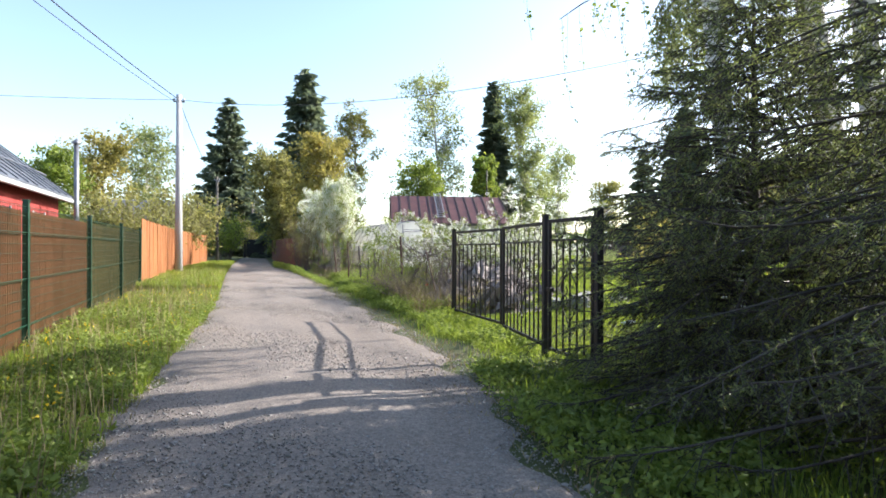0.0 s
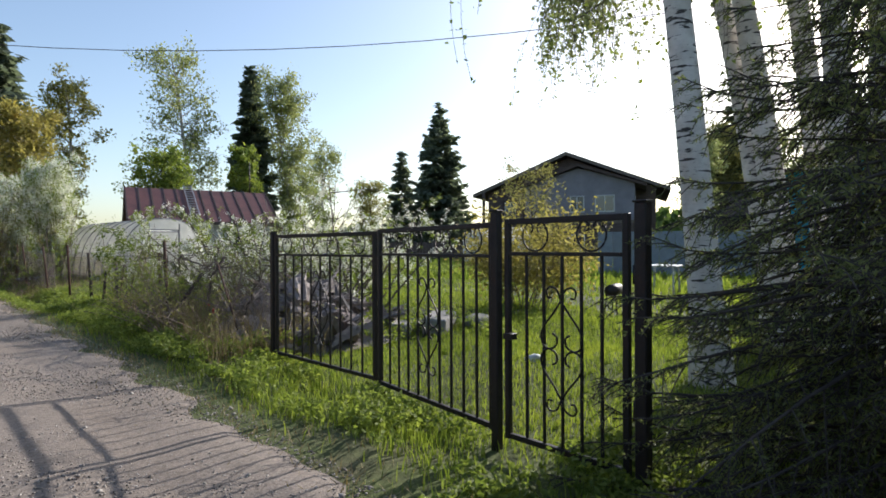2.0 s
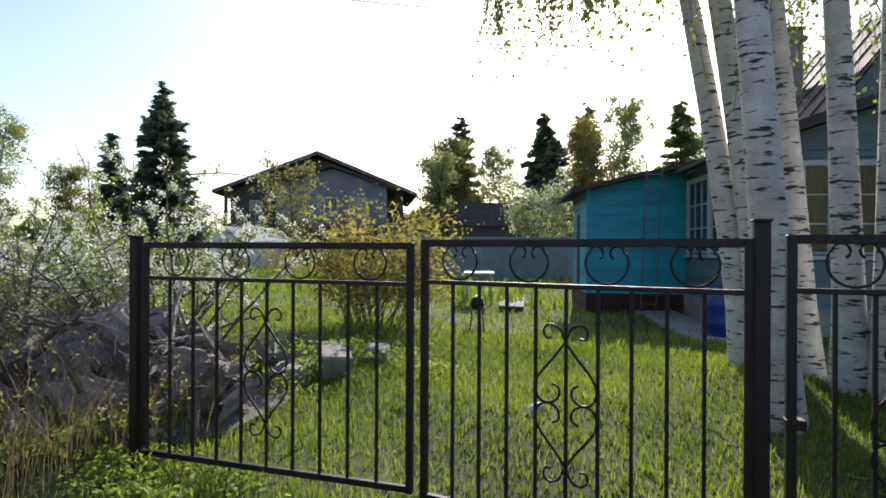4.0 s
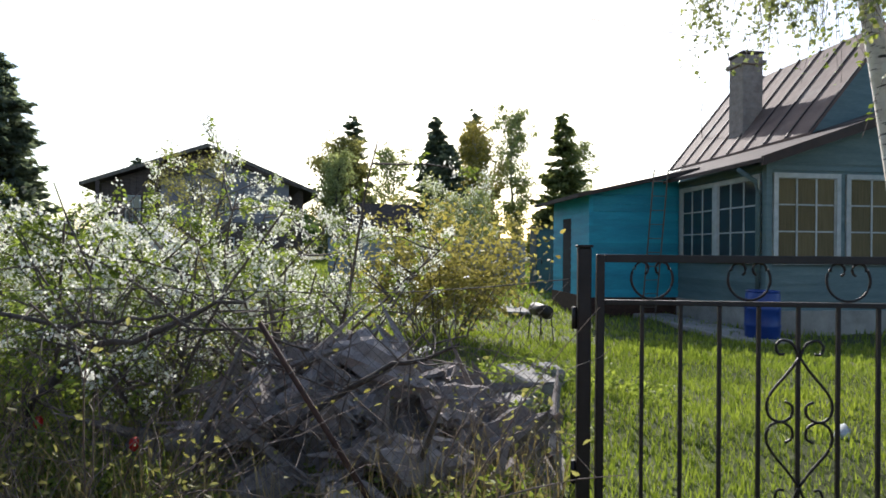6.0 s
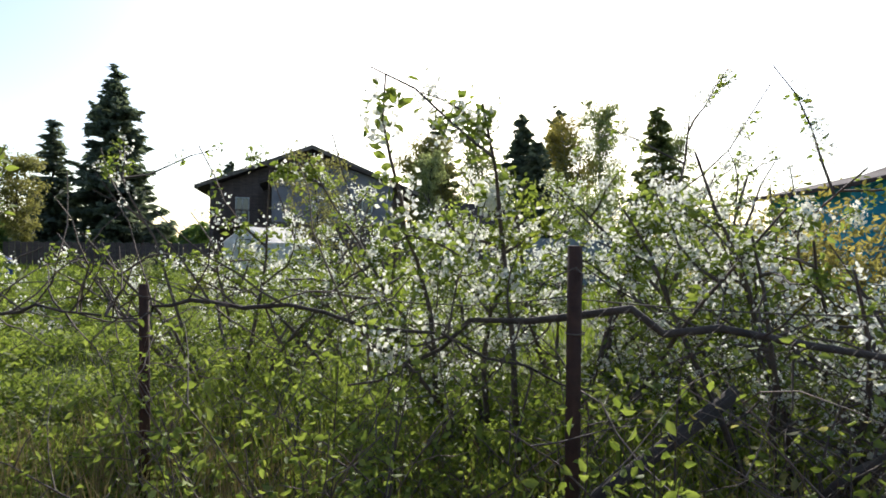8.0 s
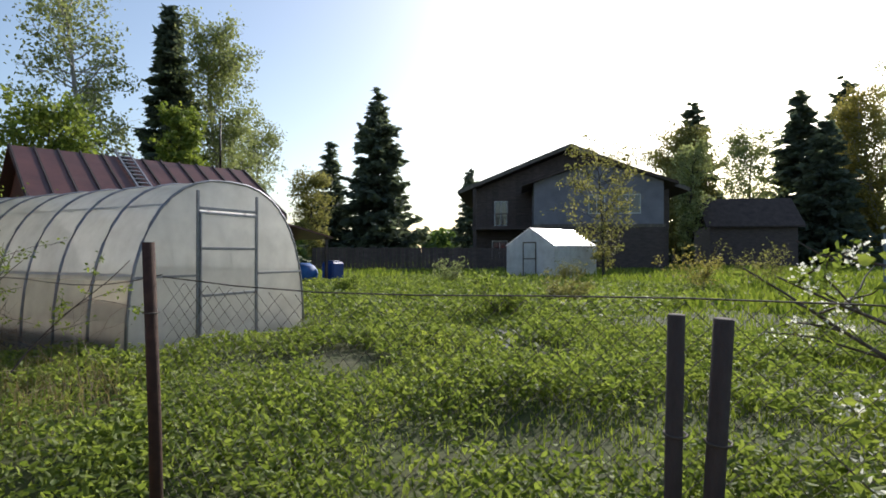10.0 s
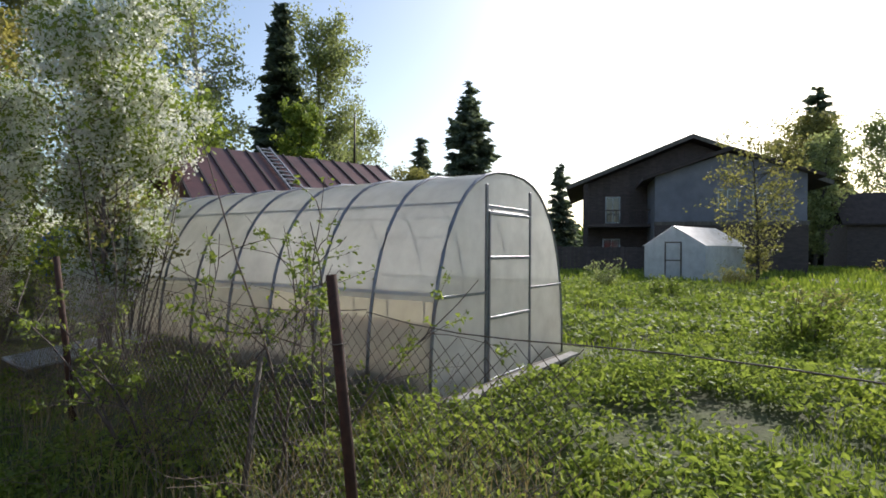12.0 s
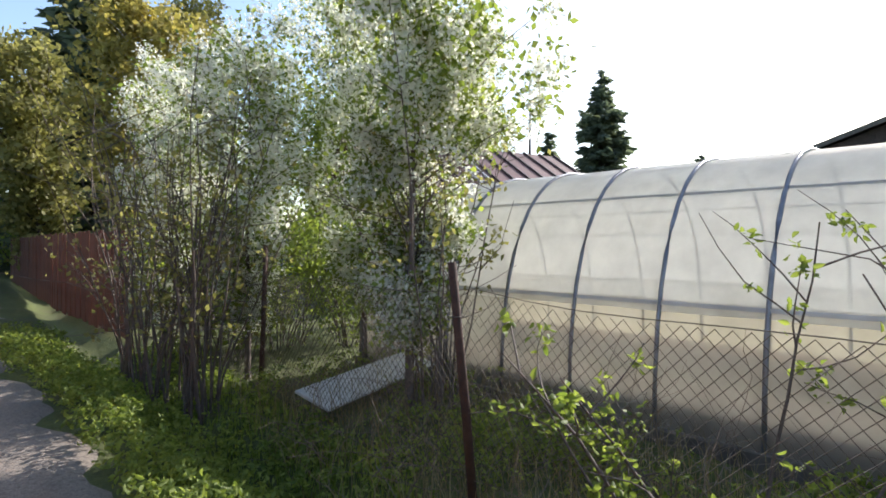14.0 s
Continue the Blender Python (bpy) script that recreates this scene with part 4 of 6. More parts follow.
# ---- cottage with the maroon roof ----
def red_cottage():
    L, R = Vector((6.4, 38.6, 0)), Vector((14.3, 37.6, 0))
    v = R - L
    ang = math.degrees(math.atan2(v.y, v.x))
    W = v.length
    g = thing("cottage", pose(L.x, L.y, 0, 0, 0, ang), "low cottage with a maroon seamed metal roof", "house")
    z1, ze, d = 4.8, 2.75, 3.6
    part("wall", boxed(0.35, W - 0.35, -d + 0.5, d - 0.5, 0, ze + 0.1), M["white"], g, "pale painted walls")
    part("gable", prism(bmesh.new(), [(0.33, -d + 0.5, ze), (0.33, d - 0.5, ze), (0.33, 0, z1 - 0.15)], (W - 0.66, 0, 0)), M["rust_sheet"], g)
    roof = part("roof", prism(bmesh.new(), [(0, -d, ze), (0, 0, z1), (0, d, ze), (0, d, ze + 0.06), (0, 0, z1 + 0.07), (0, -d, ze + 0.06)], (W, 0, 0)), M["roof_red"], g, "maroon seamed metal roof")
    for i in range(13):
        x = 0.02 + (W - 0.08) * i / 12
        for s in (-1, 1):
            part("seam", prism(bmesh.new(), [(x, s * d, ze + 0.06), (x, 0, z1 + 0.07), (x, 0, z1 + 0.13), (x, s * d, ze + 0.12)], (0.05, 0, 0)), M["seam"], roof)
    part("fascia", boxed(0, W, -d - 0.03, -d, ze - 0.12, ze + 0.03), M["brown_wall"], g)
    for x in (1.2, 3.6, 5.8):
        w = part("window", boxed(x - 0.5, x + 0.5, -d + 0.45, -d + 0.5, 1.0, 2.1), M["glass"], g)
        for a in ((-0.56, -0.48), (0.48, 0.56), (-0.03, 0.03)):
            part("window_frame", boxed(x + a[0], x + a[1], -d + 0.42, -d + 0.45, 0.95, 2.15), M["white"], w)
    lean = part("lean_to", prism(bmesh.new(), [(W - 0.3, -d + 0.2, 2.55), (W + 2.2, -d + 0.2, 1.95), (W + 2.2, -d + 0.2, 2.02), (W - 0.3, -d + 0.2, 2.62)], (0, 3.0, 0)), M["roof_red"], g)
    for x, y in ((W + 2.0, -d + 0.4), (W + 2.0, -d + 3.0)):
        part("lean_to_post", boxed(x - 0.05, x + 0.05, y - 0.05, y + 0.05, 0, 1.98), M["brown_wall"], g)
    part("shed_wall", boxed(W - 0.3, W + 1.9, -d + 2.9, -d + 3.0, 0, 1.98), M["brown_wall"], g)
    ld = thing("roof_ladder", pose(L.x, L.y, 0, 0, 0, ang) @ Matrix.Translation((3.15, 0, z1 + 0.16)) @ Matrix.Rotation(math.atan2(z1 - ze, d), 4, "X"), "pale metal ladder lying on the maroon roof", "ladder")
    for sx in (0, 0.45):
        part("stile", boxed(sx - 0.03, sx + 0.03, -3.6, 0.35, -0.03, 0.03), M["alu"], ld)
    for k in range(12):
        part("rung", boxed(0.0, 0.45, -3.5 + k * 0.33, -3.44 + k * 0.33, -0.02, 0.02), M["alu"], ld)
    part("mast", tube_bm([(W - 0.9, 0.3, z1 - 0.3), (W - 0.9, 0.3, 6.9)], [0.05, 0.03], 6), M["iron"], g, "thin dark aerial mast")


red_cottage()


# ---- red brick house with the grey roof, across the lane ----
def brick_house():
    g = thing("brick_house", pose(-8.9, 25.8, 0, 0, 0, 8.5), "red brick house with a grey sheet-metal roof", "house")
    part("wall", boxed(-8, -0.45, -17, -0.4, 0, 3.35), M["brick_red"], g, "red brick walls")
    part("gable", prism(bmesh.new(), [(-8, -0.42, 3.35), (-0.45, -0.42, 3.35), (-4.2, -0.42, 6.2)], (0, -16.4, 0)), M["brick_red"], g)
    r = part("roof", prism(bmesh.new(), [(0, 0, 3.2), (-4.2, 0, 6.6), (-8.4, 0, 3.2), (-8.4, 0, 3.1), (-4.2, 0, 6.48), (0, 0, 3.1)], (0, -17.4, 0)), M["roof_grey"], g, "grey sheet-metal gable roof")
    for i in range(18):
        part("seam", prism(bmesh.new(), [(0.0, -i * 1.0, 3.21), (-4.2, -i * 1.0, 6.61), (-4.2, -i * 1.0, 6.66), (0.0, -i * 1.0, 3.26)], (0, -0.05, 0)), M["roof_grey"], r)
    part("gutter", boxed(-0.06, 0.08, -17.4, 0.02, 2.98, 3.12, bevel=0.02), M["white"], g, "white gutter and fascia")
    part("flue", tube_bm([(0.5, -2.0, 0.0), (0.5, -2.0, 5.2)], 0.09, 10), M["galv"], g, "shiny metal flue pipe")
    part("flue_cap", tube_bm([(0.5, -2.0, 5.2), (0.5, -2.0, 5.25), (0.5, -2.0, 5.4)], [0.15, 0.14, 0.02], 10), M["galv"], g)
    part("roof_guard", tube_bm([(-0.9, -17, 4.1), (-0.9, -0.3, 4.1)], 0.03, 5), M["galv"], g)
    for y in (-3.2, -7.0, -11):
        w = part("window", boxed(-0.46, -0.42, y - 0.7, y + 0.7, 1.0, 2.4), M["glass"], g)
        part("window_frame", boxed(-0.47, -0.4, y - 0.78, y - 0.7, 0.95, 2.45), M["white"], w)
        part("window_frame", boxed(-0.47, -0.4, y + 0.7, y + 0.78, 0.95, 2.45), M["white"], w)


brick_house()

# far end of the lane: dark gates and a low shed
eg = thing("lane_gate", pose(-3.7, 62.0, 0, 0, 0, 3), "dark closed gates at the end of the lane", "gate")
for i in range(2):
    part("leaf", boxed(-1.9 + i * 1.92, 0.0 + i * 1.92, -0.05, 0.05, 0.1, 2.0, bevel=0.02), M["black_box"], eg)
for x in (-2.05, 2.1):
    part("post", boxed(x - 0.1, x + 0.1, -0.1, 0.1, 0, 2.25, bevel=0.02), M["black_box"], eg)
gs = thing("shed", pose(-11.5, 47.0, 0, 0, 0, 6), "grey-roofed shed behind the bushes", "shed")
part("wall", boxed(-2.5, 2.5, -2, 2, 0, 3.2), M["wood"], gs)
part("roof", prism(bmesh.new(), [(-2.9, -2.4, 3.1), (-2.9, 0, 4.7), (-2.9, 2.4, 3.1), (-2.9, 2.4, 3.2), (-2.9, 0, 4.8), (-2.9, -2.4, 3.2)], (5.8, 0, 0)), M["roof_grey"], gs)
fs = thing("shed", pose(64.0, 27.0, 0, 0, 0, -60), "dark-roofed shed behind the far gardens", "shed")
part("wall", boxed(-4, 4, -2.5, 2.5, 0, 4.0), M["brown_wall"], fs)
part("roof", prism(bmesh.new(), [(-4.5, -3, 3.9), (-4.5, 0, 6.8), (-4.5, 3, 3.9), (-4.5, 3, 4.05), (-4.5, 0, 6.95), (-4.5, -3, 4.05)], (9, 0, 0)), M["roof_dark"], fs)
bf = thing("garden_fence", pose(33.0, 42.0, 0, 0, 0, -41), "dark brown board fence behind the gardens", "fence")
for i in range(60):
    part("board", boxed(-9 + i * 0.3, -8.72 + i * 0.3, -0.02, 0.02 + 0.01 * (i % 2), 0, 1.75 + 0.03 * ((i * 7) % 3)), M["brown_wall"], bf)

# ---- plants ----
def wander(p, d, length, n, bend, lift=0.0):
    """A crooked line from p along d."""
    p, d = np.array(p, float), np.array(d, float)
    out = [p.copy()]
    for _ in range(n):
        d = d + rng.normal(size=3) * bend
        d[2] += lift
        d /= np.linalg.norm(d) + 1e-9
        p = p + d * (length / n)
        out.append(p.copy())
    return np.array(out)


def along(line, f):
    x = f * (len(line) - 1)
    i = np.minimum(x.astype(int), len(line) - 2)
    return line[i] + (line[i + 1] - line[i]) * (x - i)[:, None]


def limbs(s, base, h, r, spread, tiers, start=0.25, up=0.5, sub=3, lean=(0, 0), sides=5, bend=0.06):
    """Trunk, limbs and twigs of a broad tree; gives the points where leaves may sit."""
    trunk = wander(base, (lean[0], lean[1], 1), h * 0.95, 8, bend * 0.6)
    s.tube(trunk, np.linspace(r, r * 0.15, 9), 7)
    tips = []
    for i in range(tiers):
        f = start + (0.97 - start) * (i + rng.uniform(0, 0.8)) / tiers
        p = along(trunk, np.array([f]))[0]
        a = rng.uniform(0, 2 * np.pi)
        shape = math.sin(math.pi * min(1, 0.18 + 0.82 * (1 - f) / (1 - start))) ** 0.6
        L = spread * max(0.25, shape) * rng.uniform(0.7, 1.15)
        b = wander(p, (math.cos(a), math.sin(a), up + rng.uniform(-0.2, 0.4)), L, 5, 0.16, 0.02)
        s.tube(b, np.linspace(r * 0.32 * (1 - 0.5 * f), r * 0.04, 6), sides)
        tips.append(along(b, rng.uniform(0.3, 1, 6)))
        for _ in range(sub):
            q = along(b, np.array([rng.uniform(0.3, 0.95)]))[0]
            dd = rng.normal(size=3)
            dd[2] = abs(dd[2]) * 0.6
            c = wander(q, dd, L * rng.uniform(0.25, 0.5), 4, 0.2)
            s.tube(c, np.linspace(r * 0.08, r * 0.02, 5), 3)
            tips.append(along(c, rng.uniform(0.2, 1, 6)))
    return np.vstack(tips)


def scatter(tips, n, sd):
    return tips[rng.integers(0, len(tips), n)] + rng.normal(size=(n, 3)) * sd


def tree(name, x, y, h, spread, leafm, label, category="tree", n=5000, size=0.14, r=None, tiers=26, start=0.25, up=0.5, bark="bark", sd=None, flowers=0, fsize=0.05, lean=(0, 0), group="", sub=3):
    z = float(height(x, y)) - 0.05
    g = thing(name, pose(x, y, z), label, category, group)
    s = Soup()
    tips = limbs(s, (0, 0, 0), h, r or h * 0.014, spread, tiers, start, up, sub, lean)
    part("trunk", s.mesh("trunk", M[bark], True), None, g)
    sd = sd or spread * 0.10
    c = Soup()
    c.leaves(scatter(tips, n, sd), size)
    part("crown", c.mesh("crown", M[leafm]), None, g)
    if flowers:
        b = Soup()
        k = max(1, flowers // 14)
        heads = scatter(tips, k, sd * 0.55)
        pts = np.repeat(heads, 14, 0) + rng.normal(size=(k * 14, 3)) * np.array([0.042, 0.042, 0.062]) * (fsize / 0.03)
        b.leaves(pts, fsize, 0, 1.0)
        part("blossom", b.mesh("blossom", M["blossom"]), None, g, "clusters of small white flowers")
    return g


def conifer(name, x, y, h, rad, label, n_tier=26, per=9, needle="needle", size=0.35, group="", open_=0.0, low=0.04, dens=14, droop=0.35, narrow=0.85, twig=0.09, slim=0.24):
    z = float(height(x, y)) - 0.05
    g = thing(name, pose(x, y, z), label, "tree", group)
    s, c = Soup(), Soup()
    s.tube([(0, 0, 0), (0, 0, h * 0.5), (0, 0, h)], [h * 0.014, h * 0.009, 0.012], 7)
    if size > 0.5:
        n_tier, per = int(n_tier * 1.6), per + 2
    for i in range(n_tier):
        f = low + (1 - low) * (i + 0.3) / n_tier
        R = rad * (1 - f) ** narrow * rng.uniform(0.72, 1.15) + size * 0.35
        m = max(4, int(per * (1 - 0.45 * f)))
        a0 = rng.uniform(0, 6.28)
        for j in range(m):
            if rng.random() < open_:
                continue
            a = a0 + 2 * np.pi * j / m + rng.normal() * 0.25
            L = R * rng.uniform(0.7, 1.15)
            up = 0.25 if f > 0.75 else -0.05
            b = wander((0, 0, h * f + rng.normal() * h * (0.02 if size > 0.5 else 0.008)), (math.cos(a), math.sin(a), up), L, 4, 0.05, -droop * 0.16 + 0.04)
            b[-1, 2] += 0.10 * L
            s.tube(b, np.linspace(max(0.006, L * 0.011), 0.003, 5), 3)
            k = max(6, int(dens * L / size * 0.5))
            t = rng.uniform(0.08, 1.0, k) ** 0.8
            q = along(b, t)
            side = np.array([-math.sin(a), math.cos(a), 0])
            w = rng.normal(size=k) * (0.20 * L * (1.1 - t) + 0.04)
            q = q + side * w[:, None]
            q[:, 2] -= np.abs(w) * 0.35 + rng.uniform(0, 1, k) * twig * L
            # sprays point outwards along the branch
            d = np.array([math.cos(a), math.sin(a), -0.25]) + side * np.sign(w)[:, None] * 0.7 + rng.normal(size=(k, 3)) * 0.35
            d /= np.linalg.norm(d, axis=1, keepdims=True)
            e = np.cross(d, rng.normal(size=(k, 3)))
            e /= np.linalg.norm(e, axis=1, keepdims=True) + 1e-9
            ss = size * rng.uniform(0.6, 1.25, (k, 1))
            d, e = d * ss * 0.6, e * ss * slim
            c.add(np.stack([q - d, q + e, q + d, q - e], 1).reshape(-1, 3), np.arange(4 * k).reshape(-1, 4))
    part("trunk", s.mesh("trunk", M["bark"], True), None, g)
    part("foliage", c.mesh("foliage", M[needle]), None, g)
    return g


def shrub(name, x, y, h, rad, label, leafm="leaf", stems=24, n=2500, size=0.035, twig="twig", flowers=0, fsize=0.03, spread=0.5, group="", category="bush", sd=0.05, arch=-0.05, sr=0.010, leaf_low=0.3, tuft=1):
    """Many stems from the ground, forking, with leaves along the upper part."""
    z = float(height(x, y)) - 0.05
    g = thing(name, pose(x, y, z), label, category, group)
    s = Soup()
    tips = []
    for i in range(stems):
        a = rng.uniform(0, 2 * np.pi)
        r0 = rad * 0.45 * math.sqrt(rng.uniform(0, 1))
        L = h * rng.uniform(0.65, 1.1)
        b = wander((r0 * math.cos(a), r0 * math.sin(a), 0), (math.cos(a) * spread * rng.uniform(0.2, 1), math.sin(a) * spread * rng.uniform(0.2, 1), 1), L, 7, 0.09, arch)
        s.tube(b, np.linspace(sr, sr * 0.25, 8), 4)
        tips.append(along(b, rng.uniform(leaf_low, 1, 10)))
        for _ in range(5):
            q = along(b, np.array([rng.uniform(0.25, 0.95)]))[0]
            c = wander(q, (rng.normal() * 0.8, rng.normal() * 0.8, rng.uniform(0.1, 1)), L * rng.uniform(0.15, 0.4), 4, 0.2)
            s.tube(c, np.linspace(sr * 0.45, sr * 0.15, 5), 3)
            tips.append(along(c, rng.uniform(0.2, 1, 7)))
    tips = np.vstack(tips)
    part("branchwork", s.mesh("branchwork", M[twig], True), None, g)
    if n:
        c = Soup()
        (c.fine_leaves if size > 0.019 and h < 3.2 else c.leaves)(np.repeat(scatter(tips, n // tuft, sd), tuft, 0) + (rng.normal(size=(n // tuft * tuft, 3)) * size * 0.9 if tuft > 1 else 0), size)
        part("foliage", c.mesh("foliage", M[leafm]), None, g)
    if flowers:
        b = Soup()
        k = max(1, flowers // 12)
        heads = scatter(tips, k, sd)
        pts = np.repeat(heads, 12, 0) + rng.normal(size=(k * 12, 3)) * fsize * 1.2
        b.leaves(pts, fsize, 0, 1.0)
        part("blossom", b.mesh("blossom", M["blossom"]), None, g, "clusters of small white flowers")
    return g


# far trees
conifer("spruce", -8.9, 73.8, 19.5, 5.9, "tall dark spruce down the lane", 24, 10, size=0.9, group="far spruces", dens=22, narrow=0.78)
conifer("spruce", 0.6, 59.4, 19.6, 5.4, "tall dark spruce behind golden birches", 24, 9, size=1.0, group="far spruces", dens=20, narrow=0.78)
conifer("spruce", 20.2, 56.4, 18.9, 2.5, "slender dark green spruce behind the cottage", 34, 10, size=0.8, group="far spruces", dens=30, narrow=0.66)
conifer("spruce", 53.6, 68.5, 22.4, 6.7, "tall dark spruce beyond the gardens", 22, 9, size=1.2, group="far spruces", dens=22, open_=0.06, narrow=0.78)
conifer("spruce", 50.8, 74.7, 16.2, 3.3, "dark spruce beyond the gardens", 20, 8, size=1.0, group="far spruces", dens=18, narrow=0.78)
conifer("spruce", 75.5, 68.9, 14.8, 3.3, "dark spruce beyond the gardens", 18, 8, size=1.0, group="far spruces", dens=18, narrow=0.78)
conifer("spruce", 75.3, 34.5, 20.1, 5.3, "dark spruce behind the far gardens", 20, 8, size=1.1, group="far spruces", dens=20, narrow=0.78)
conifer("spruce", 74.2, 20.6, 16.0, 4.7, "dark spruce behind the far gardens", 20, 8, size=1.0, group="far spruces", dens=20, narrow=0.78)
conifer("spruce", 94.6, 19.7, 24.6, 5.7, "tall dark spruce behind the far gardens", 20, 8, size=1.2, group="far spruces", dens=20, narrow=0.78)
conifer("spruce", 80.6, 5.3, 20.7, 5.7, "greenish spruce behind the turquoise house", 20, 9, needle="needle_near", size=1.0, group="far spruces", dens=20, narrow=0.78)
conifer("spruce", 80.4, 23.6, 20.6, 5.9, "broad dark spruce behind the far gardens", 20, 9, size=1.2, group="far spruces", dens=20, narrow=0.78)
for x, y, h, r, m, lab, n in ((1.6, 44.4, 10.4, 2.5, "leaf_gold", "golden young birch beside the lane", 7500), (4.8, 54.2, 15.2, 2.6, "leaf_olive", "pale leafing birch beside the lane", 5000),
                          (-1.2, 48.0, 9.5, 2.6, "leaf_olive", "olive leafing tree at the lane", 6000),
                          (14.0, 52.8, 19.0, 3.6, "leaf_pale", "tall airy birch behind the cottage", 5000), (24.7, 56.5, 18.0, 3.9, "leaf_pale", "broad pale green birch behind the cottage", 11000),
                          (15.6, 46.5, 9.6, 1.5, "leaf", "bright green tree behind the cottage", 5000), (10.1, 48.5, 8.6, 2.8, "leaf", "bright green tree behind the cottage", 5500), (29.5, 60.0, 13.0, 3.0, "leaf_pale", "pale birch behind the cottage", 4000),
                          (-15.4, 41.4, 7.7, 2.0, "leaf", "green tree behind the brick house", 4000), (-14.5, 47.0, 9.6, 2.7, "leaf_gold", "golden green tree behind the brick house", 5000), (-12.8, 52.7, 11.3, 3.0, "leaf_pale", "pale birch behind the shed", 5000),
                          (69.6, 35.4, 15.4, 4.8, "leaf_olive", "olive leafing tree beyond the gardens", 11000), (72.4, 27.5, 15.2, 4.0, "leaf_pale", "bare pale tree in the distance", 4500), (80.0, 16.0, 19.7, 4.4, "leaf_gold", "golden birch in the distance", 9000),
                          (85.4, 12.1, 24.0, 4.6, "leaf_pale", "tall pale birch in the distance", 10000), (83.0, 2.5, 18.0, 3.6, "leaf_pale", "pale birch in the distance", 5500), (59.2, 31.5, 12.5, 2.6, "leaf_pale", "pale tree beyond the gardens", 3000), (36.4, 60.5, 9.6, 2.6, "leaf_olive", "olive tree beyond the gardens", 4000)):
    tree("tree", x, y, h, r, m, lab, n=int(n * 1.8), size=0.15 if x < 40 else 0.19, tiers=64, start=0.12, group="far trees", bark="pale_bark" if "birch" in lab else "bark", sd=r * 0.085, sub=4)
# belt of far woods that closes the view
def woods():
    s = Soup()
    for k in range(150):
        a = rng.uniform(-2.9, 1.4)
        R = rng.uniform(105, 190)
        x, y = 10 + R * math.cos(a), 25 + R * math.sin(a)
        h = rng.uniform(5, 11)
        n = 260
        v = rng.normal(size=(n, 3))
        v /= np.linalg.norm(v, axis=1, keepdims=True)
        v *= rng.uniform(0.4, 1, (n, 1)) ** 0.4
        s.leaves(np.array([x, y, h * 0.5]) + v * np.array([4.5, 4.5, h * 0.5]), 1.3)
    tagged(new("woods", s.mesh("woods", M["leaf_deep"])), "distant belt of mixed woodland", "woods", kind="stuff")


woods()

# hedge bushes behind the left fence
for i, (x, y, h, r, m) in enumerate(((-7.0, 29.0, 3.6, 1.8, "leaf_olive"), (-6.9, 33.0, 4.2, 1.9, "leaf_olive"), (-7.2, 37.5, 4.6, 2.2, "leaf_olive"), (-7.8, 42.0, 4.8, 2.2, "leaf_olive"), (-10.5, 33.5, 4.3, 2.2, "leaf_olive"), (-6.4, 50.0, 4.2, 2.0, "leaf"), (-1.8, 56.0, 4.0, 2.0, "leaf"), (-4.5, 66.0, 5.0, 3.0, "leaf_olive"), (-7.5, 58.0, 4.0, 2.2, "leaf"))):
    shrub("bush", x, y, h, r, "tall olive budding bush behind the fence", m, 26, 3500, 0.11, spread=0.45, group="lane bushes", sd=0.16, sr=0.02)

# ---- birch clump inside the gate ----
def birch_stem(x, y, lean, h, r, hang=0):
    g = thing("birch", pose(x, y, float(height(x, y)) - 0.06), "white-barked birch trunk, one of a close clump", "tree", "birch clump")
    n = 14
    f = np.linspace(0, 1, n)
    pts = np.stack([lean[0] * f * h * (0.6 + 0.4 * f) + 0.05 * np.sin(5 * f + x), lean[1] * f * h * (0.6 + 0.4 * f) + 0.04 * np.sin(4 * f + y), f * h], -1)
    rad = r * (1 - 0.75 * f) + r * 0.35 * np.exp(-f * 30)
    s = Soup()
    s.tube(pts, rad, 14)
    part("trunk", s.mesh("trunk", M["birch"], True), None, g)
    br, tips, lv = Soup(), [], Soup()
    for i in range(16):
        k = rng.uniform(0.42, 0.98)
        p = along(pts, np.array([k]))[0]
        a = rng.uniform(0, 6.28)
        L = rng.uniform(1.2, 2.8) * (1.15 - k * 0.5)
        b = wander(p, (math.cos(a), math.sin(a), 0.5), L, 6, 0.1, -0.12)
        br.tube(b, np.linspace(0.028, 0.006, 7), 4)
        for q in along(b, rng.uniform(0.35, 1, 12)):
            w = wander(q, (rng.normal() * 0.2, rng.normal() * 0.2, -1), rng.uniform(0.4, 1.5), 5, 0.1, -0.1)
            br.tube(w, 0.0025, 3)
            tips.append(along(w, rng.uniform(0.1, 1, 12)))
    tips = np.vstack(tips)
    lv.leaves(tips + rng.normal(size=tips.shape) * 0.025, 0.038)
    part("branchwork", br.mesh("branchwork", M["twig"], True), None, g)
    part("foliage", lv.mesh("foliage", M["leaf"]), None, g)


for x, y, lx, ly, h, r in ((6.8, 4.58, -0.01, 0.178, 9.0, 0.13), (6.65, 4.42, -0.01, 0.151, 9.5, 0.14), (6.74, 4.09, -0.01, 0.106, 9.4, 0.125), (5.31, 4.53, -0.085, 0.085, 10, 0.14), (6.3, 3.85, -0.01, 0.05, 9.6, 0.13), (6.2, 3.63, -0.01, -0.013, 9, 0.12)):
    birch_stem(x, y, (lx, ly), h, r)


